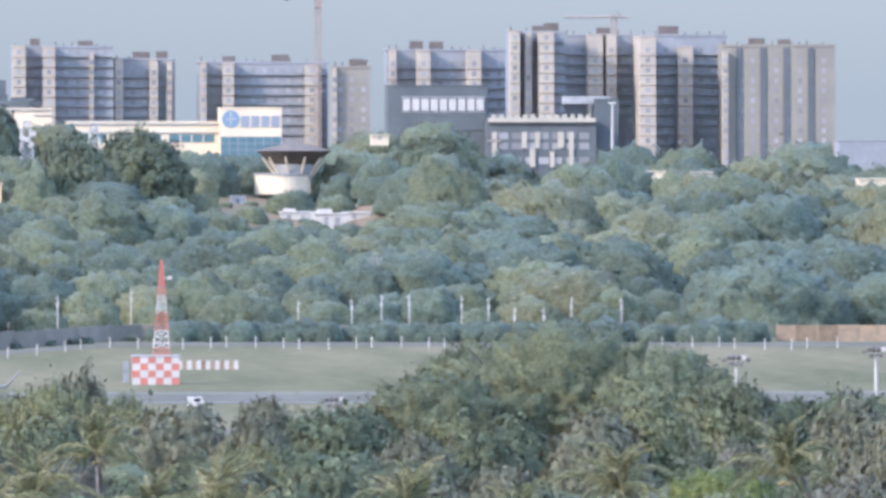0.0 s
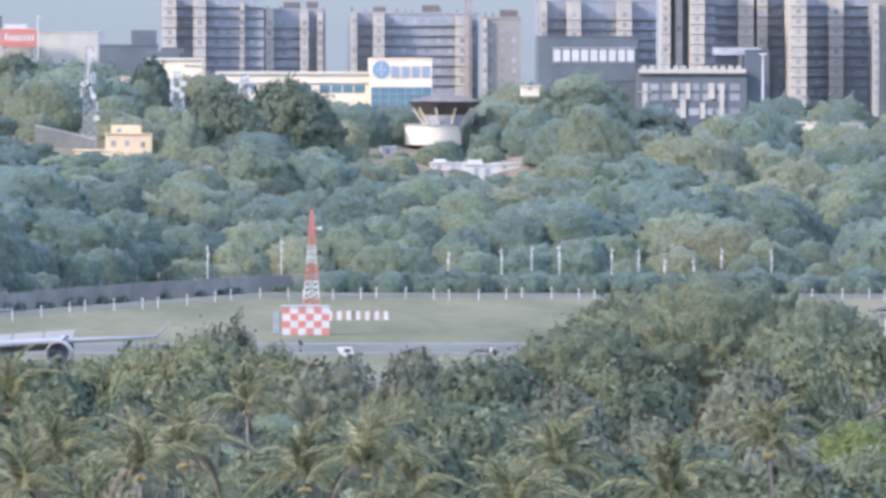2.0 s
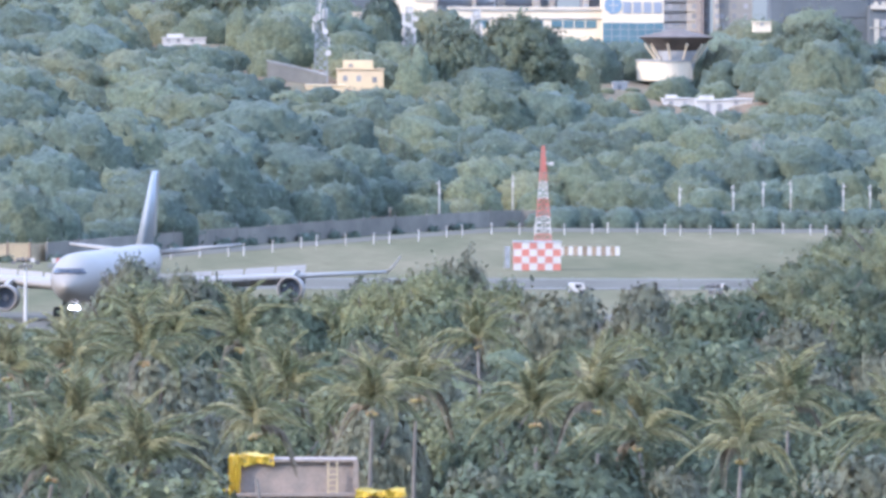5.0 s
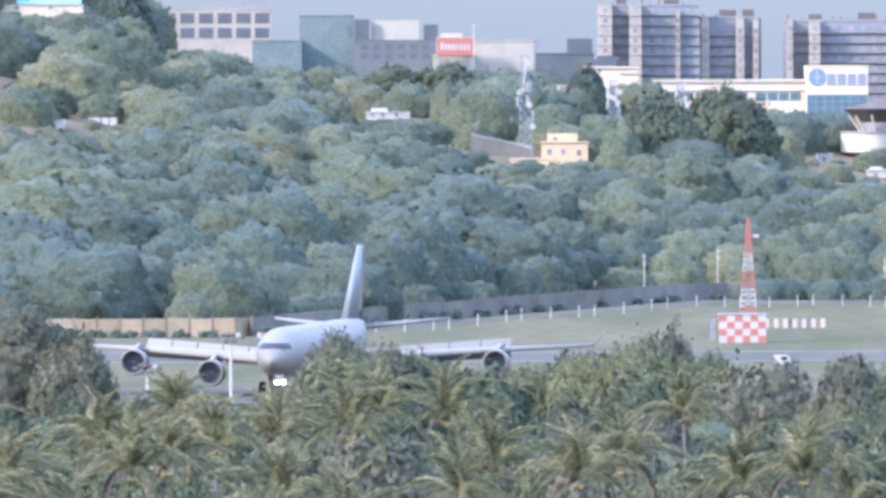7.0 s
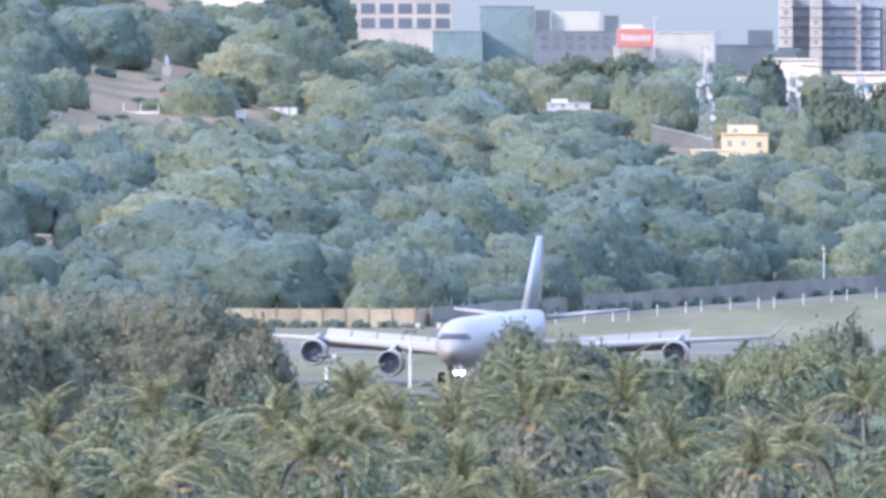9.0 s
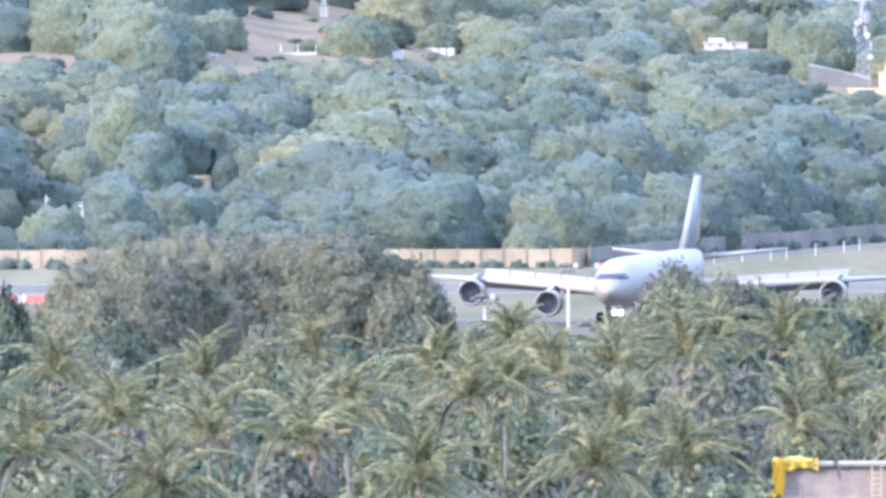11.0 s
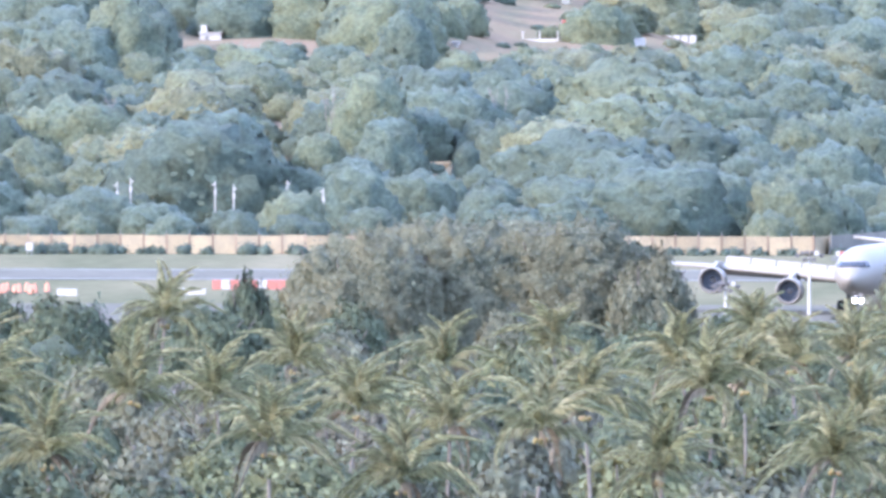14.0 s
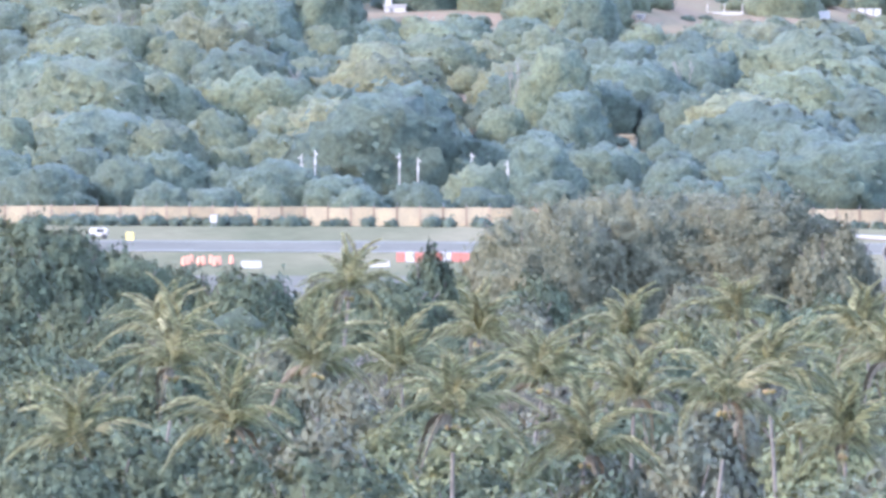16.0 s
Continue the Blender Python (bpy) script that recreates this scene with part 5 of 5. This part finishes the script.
def white_figure(u, v_top, v_low, d):
    base = spot(u, v_low, d)
    ped = thing("pedestal", base, "cream stone pedestal on the bare slope", "pedestal")
    s = d / SHARE
    part("plinth", boxes((-7 * s, 7 * s, -0.7, 0.7, -2.5, 16 * s)), M["cream"], ped)
    part("cap", boxes((-8 * s, 8 * s, -0.8, 0.8, 16 * s, 18 * s)), M["cream"], ped)
    h = (v_low - v_top) * s
    rings = [[(r * math.cos(a), 0.8 * r * math.sin(a), z) for a in (2 * math.pi * i / 12 for i in range(12))] for z, r in ((18 * s, 0.5), (18 * s + 0.5, 0.42), (h * 0.72, 0.36), (h * 0.82, 0.42), (h * 0.88, 0.14), (h * 0.94, 0.18), (h, 0.08))]
    st = new("statue", solid("statue", loft(rings), M["white_paint"], True))
    st.location = base
    tagged(st, "plain white standing statue on a pedestal", "statue")


white_figure(-651, 6, 45, reach(-651, 45))


# lattice telecom masts
def telecom(u, v_top, v_low, w, label):
    d = reach(u, v_low)
    base = spot(u, v_low, d)
    ob = thing("telecom_mast", base, label, "mast")
    h = up(v_top, d) - base.z
    part("lattice", lattice(bmesh.new(), h, w, w * 0.55, 12, -2, 0.12), M["galvanised"], ob)
    rng = random.Random(int(u))
    for i in range(14):
        z, a = h * (0.25 + 0.72 * rng.random()), rng.uniform(0, 6.28)
        if i % 3:
            part("panel_aerial", boxes((-0.16, 0.16, -0.1, 0.1, -0.9, 0.9)), M["white_paint"], ob, at=(1.15 * w * math.cos(a), -abs(1.15 * w * math.sin(a)), z))
        else:
            part("dish", tube(bmesh.new(), (0, 0, 0), (0, -0.3, 0), 0.5, 0.55, 12), M["white_paint"], ob, at=(1.1 * w * math.cos(a), -w, z))


telecom(303, -8, 165, 1.25, "grey lattice telecom mast hung with white aerials")
telecom(459, 36, 130, 1.1, "short grey lattice telecom mast")
telecom(577, 40, 112, 0.9, "short grey lattice telecom mast")

# the row of buildings on the skyline behind the hill
d = 2860
ob, w, h = slab("netted_building", -96, 0, -80, d, 14, "green_net", "building wrapped in green construction netting")
ob, w, h = slab("netted_building", -180, -92, -36, d - 8, 14, "green_net", "low building wrapped in green construction netting")
ob, w, h = slab("blue_grey_building", 0, 150, -36, d - 4, 14, "blue_grey", "blue-grey building in shade with roof boxes")
part("roof_box", boxes((-9.4, -6, 0, 5, h, h + 4.6)), M["slate"], ob)
part("roof_box", boxes((6.2, 9.4, 0, 5, h, h + 3.4)), M["slate"], ob)
part("roof_house", boxes((-5.6, 5.2, 2, 8, h, h + 4.4)), M["tan_wall"], ob, "tan roof house")
strips(ob, w, d - 4, 75, [(12 + 22 * i, 24 + 22 * i, v, v + 9) for i in range(6) for v in (-28, -12)], "slate_soft")
ob, w, h = slab("grey_building", -345, -146, -92, d + 30, 16, "tower_beige", "pale concrete framed building with open floors")
# solid dark panels give the shade inside the open floors
strips(ob, w, d + 30, -245.5, [(-340 + 33 * i, -315 + 33 * i, v, v + 18) for i in range(6) for v in (-84, -58)], "slate_soft", "opening", 0.1)
part("roof_house", boxes((3, 12, 2, 8, h, h + 1.8)), M["tower_shade_blue"], ob)
ob, w, h = slab("tan_building", 214, 318, -34, d - 12, 12, "tan_wall", "plain tan building with a flat roof")
part("side_block", boxes((w / 2 + 0.01, w / 2 + 1.5, 0, 11, -2, h + 0.4)), M["tower_shade_blue"], ob)
ob, w, h = slab("signed_building", 140, 213, -10, d - 14, 8, "tan_wall", "low building under a red billboard")
bb = thing("billboard", on_land(180, d - 18), "red billboard with white lettering bars", "billboard")
z0 = up(-8, d - 18) - bb.location.z
part("panel", boxes((-4.2, 4.1, 0, 0.25, z0, z0 + 4.0)), M["red_paint"], bb)
part("frame", boxes((-4.3, 4.2, 0.26, 0.5, z0 - 0.2, z0 + 4.1), (-3.4, 1.6, 0.26, 0.6, z0 + 4.1, z0 + 5.0)), M["white_paint"], bb)
for i in range(8):
    part("lettering_bar", boxes((-3.3 + i * 0.85, -2.75 + i * 0.85, -0.05, -0.004, z0 + 1.3, z0 + (2.6 if i else 3.0))), M["white_paint"], bb)
for x in (-3.4, 3.3):
    part("leg", tube(bmesh.new(), (x, 0.4, -2), (x, 0.4, z0), 0.2, 0.2, 6), M["galvanised"], bb)
mast = thing("roof_mast", on_land(212, d - 20), "thin mast beside a billboard", "mast")
part("pole", tube(bmesh.new(), (0, 0, -1), (0, 0, up(-64, d - 20) - mast.location.z), 0.16, 0.1, 6), M["white_paint"], mast)
part("arm", boxes((-0.1, 0.9, -0.05, 0.05, up(-62, d - 20) - mast.location.z, up(-61, d - 20) - mast.location.z)), M["white_paint"], mast)
ob, w, h = slab("flat_roof_shed", 322, 425, -12, d - 30, 10, "slate", "dark flat-roofed shed on the skyline")
part("roof_box", boxes((0.6, 6.2, 3, 7, h, h + 3.2)), M["slate"], ob)
ob, w, h = slab("distant_block", 1900, 2060, 70, 3300, 14, "tower_shade_blue", "hazy low building at the edge of town")
ob, w, h = slab("distant_block", 1060, 1100, 68, 3200, 10, "cream", "low pale building between towers")

# ---- the unfinished house with yellow sheeting, among the palms ----
M["tarpaulin"] = material("tarpaulin", (0.78, 0.58, 0.05), 0.45, second=(0.7, 0.5, 0.05), size=0.8, fine=0.12, bump=0.6)
M["raw_concrete"] = material("raw_concrete", (0.26, 0.205, 0.155), 0.9, second=(0.18, 0.15, 0.12), size=1.4, fine=0.25, bump=0.2)


def unfinished_house():
    d = 836.0
    s = d / SHARE
    base = on_land(250, d)
    ob = thing("unfinished_house", base, "unfinished raw concrete house with yellow sheeting", "house")
    X = lambda u: (u - 250) * s
    Z = lambda v: up(v, d)
    part("lower_wall", boxes((X(140), X(386), 0, 6, 0, Z(903))), M["raw_concrete"], ob)
    part("upper_wall", boxes((X(150), X(366), 0.8, 5, Z(903), Z(843))), M["raw_concrete"], ob)
    part("slab", boxes((X(130), X(392), -0.4, 6.3, Z(903), Z(898))), M["raw_concrete"], ob)
    part("roof_slab", boxes((X(214), X(370), 0.5, 5.2, Z(843), Z(838))), M["raw_concrete"], ob)
    part("column", boxes((X(362), X(372), 0.4, 0.8, Z(898), Z(843))), M["raw_concrete"], ob)
    lad = part("ladder", boxes((X(316), X(319), -0.1, 0.02, Z(900), Z(842)), (X(332), X(335), -0.1, 0.02, Z(900), Z(842)), *[(X(319), X(332), -0.08, 0.0, Z(895 - 10 * i), Z(893 - 10 * i)) for i in range(5)]), M["wall_cream"], ob, "pale wooden ladder")

    def sheet_over(u0, u1, v0, v1, y0, y1, seed):
        rng = random.Random(seed)
        bm = bmesh.new()
        n, m = 14, 10
        grid = []
        for i in range(n + 1):
            row = []
            for j in range(m + 1):
                f, g = i / n, j / m
                # over the top, then down the front
                if g < 0.4:
                    y, z = y1 + (y0 - y1) * g / 0.4, Z(v0)
                else:
                    y, z = y0, Z(v0) + (Z(v1) - Z(v0)) * (g - 0.4) / 0.6
                row.append(bm.verts.new((X(u0 + (u1 - u0) * f) + rng.uniform(-0.05, 0.05), y + 0.12 * math.sin(f * 19 + seed) + rng.uniform(-0.06, 0.06), z + 0.1 * math.sin(f * 9 + g * 5 + seed) + rng.uniform(-0.05, 0.05))))
            grid.append(row)
        for i in range(n):
            for j in range(m):
                bm.faces.new((grid[i][j], grid[i][j + 1], grid[i + 1][j + 1], grid[i + 1][j]))
        bmesh.ops.solidify(bm, geom=bm.faces[:], thickness=0.03)
        return bm

    for k, spans in enumerate(((144, 222, 831, 848, 0.45, 4.6), (141, 162, 833, 900, 0.3, 3.5), (98, 146, 893, 965, -0.5, 4.0), (366, 456, 893, 904, -0.6, 3.0))):
        ob2 = thing("yellow_tarpaulin", base, "creased bright yellow tarpaulin draped on raw concrete", "tarpaulin")
        part("sheet", sheet_over(*spans, 3 + k), M["tarpaulin"], ob2)
    post = thing("timber_prop", on_land(108, d - 1), "thin timber props against the wall", "timber")
    for x in (0, 0.4, 0.9):
        part("pole", tube(bmesh.new(), (x, 0, 0), (x + 0.25, 0.3, Z(880)), 0.05, 0.05, 5), M["pale_bark"], post)
    shelf = thing("low_wall", on_land(420, d), "low raw wall beside the unfinished house", "wall")
    part("wall", boxes((-1.2, 1.4, 0, 3, 0, Z(905))), M["raw_concrete"], shelf)


unfinished_house()


# ---- bare branches and undergrowth ----
def bare_tree(u, v_top, d, seed, wide, label="leafless pale branching tree among palms"):
    ob = thing("bare_tree", on_land(u, d), label, "tree")
    rng = random.Random(seed)
    bm = bmesh.new()
    top = up(v_top, d) - land(u, d)

    def grow(p, way, length, r, depth):
        q = p + way * length
        tube(bm, p, q, r, r * 0.7, 5)
        if depth:
            for i in range(3):
                w = (way + Vector((rng.uniform(-wide, wide), rng.uniform(-0.5, 0.5), rng.uniform(-0.3, 0.5)))).normalized()
                grow(q, w, length * rng.uniform(0.6, 0.85), r * 0.62, depth - 1)

    grow(Vector((0, 0, -0.2)), Vector((0, 0, 1)), top * 0.42, 0.09, 4 if wide > 0.5 else 3)
    part("bough", bm, M["pale_bark"], ob)


for k, (u, v, d) in enumerate(((-477, 732, 950), (-690, 800, 880), (1735, 615, 1040), (-1420, 740, 960), (150, 745, 930), (-1330, 735, 955))):
    bare_tree(u, v, d, k, 0.9)


# pale dead trunks that show among the woods on the slope
for k, (u, v) in enumerate(((-1073, 300), (-768, 280), (-1767, 200), (1120, 345), (1075, 355), (-1457, 295))):
    d = reach(u, v + 25) - 6
    bare_tree(u, (EYE - land(u, d) - 9.5) * SHARE / d, d, 20 + k, 0.4, "pale leafless trunk standing in the hill woods")


def undergrowth():
    rng = np.random.default_rng(77)
    lots = {"leaf_deep": [], "leaf_bright": []}
    for i in range(620):
        d = 640 + 640 * rng.random() ** 0.7
        u = rng.uniform(-2250, 2250)
        if 60 < u < 500 and d < 880:
            continue
        r = rng.uniform(1.4, 2.8)
        if d > 1215:
            r *= 0.6
        q, f = crown_leaves(r * 1.5, r * 1.5, r * 1.2, 5, 38, 0.34, rng, 0.8)
        q[:, :3] += np.array(on_land(u, d))
        lots["leaf_bright" if rng.random() < 0.35 else "leaf_deep"].append((q, f))
    for key, every in lots.items():
        every, f = join(every)
        tagged(new("undergrowth", quads_mesh("undergrowth", every, M[key], f)), "tangled green undergrowth below the trees", "undergrowth", kind="stuff")


undergrowth()
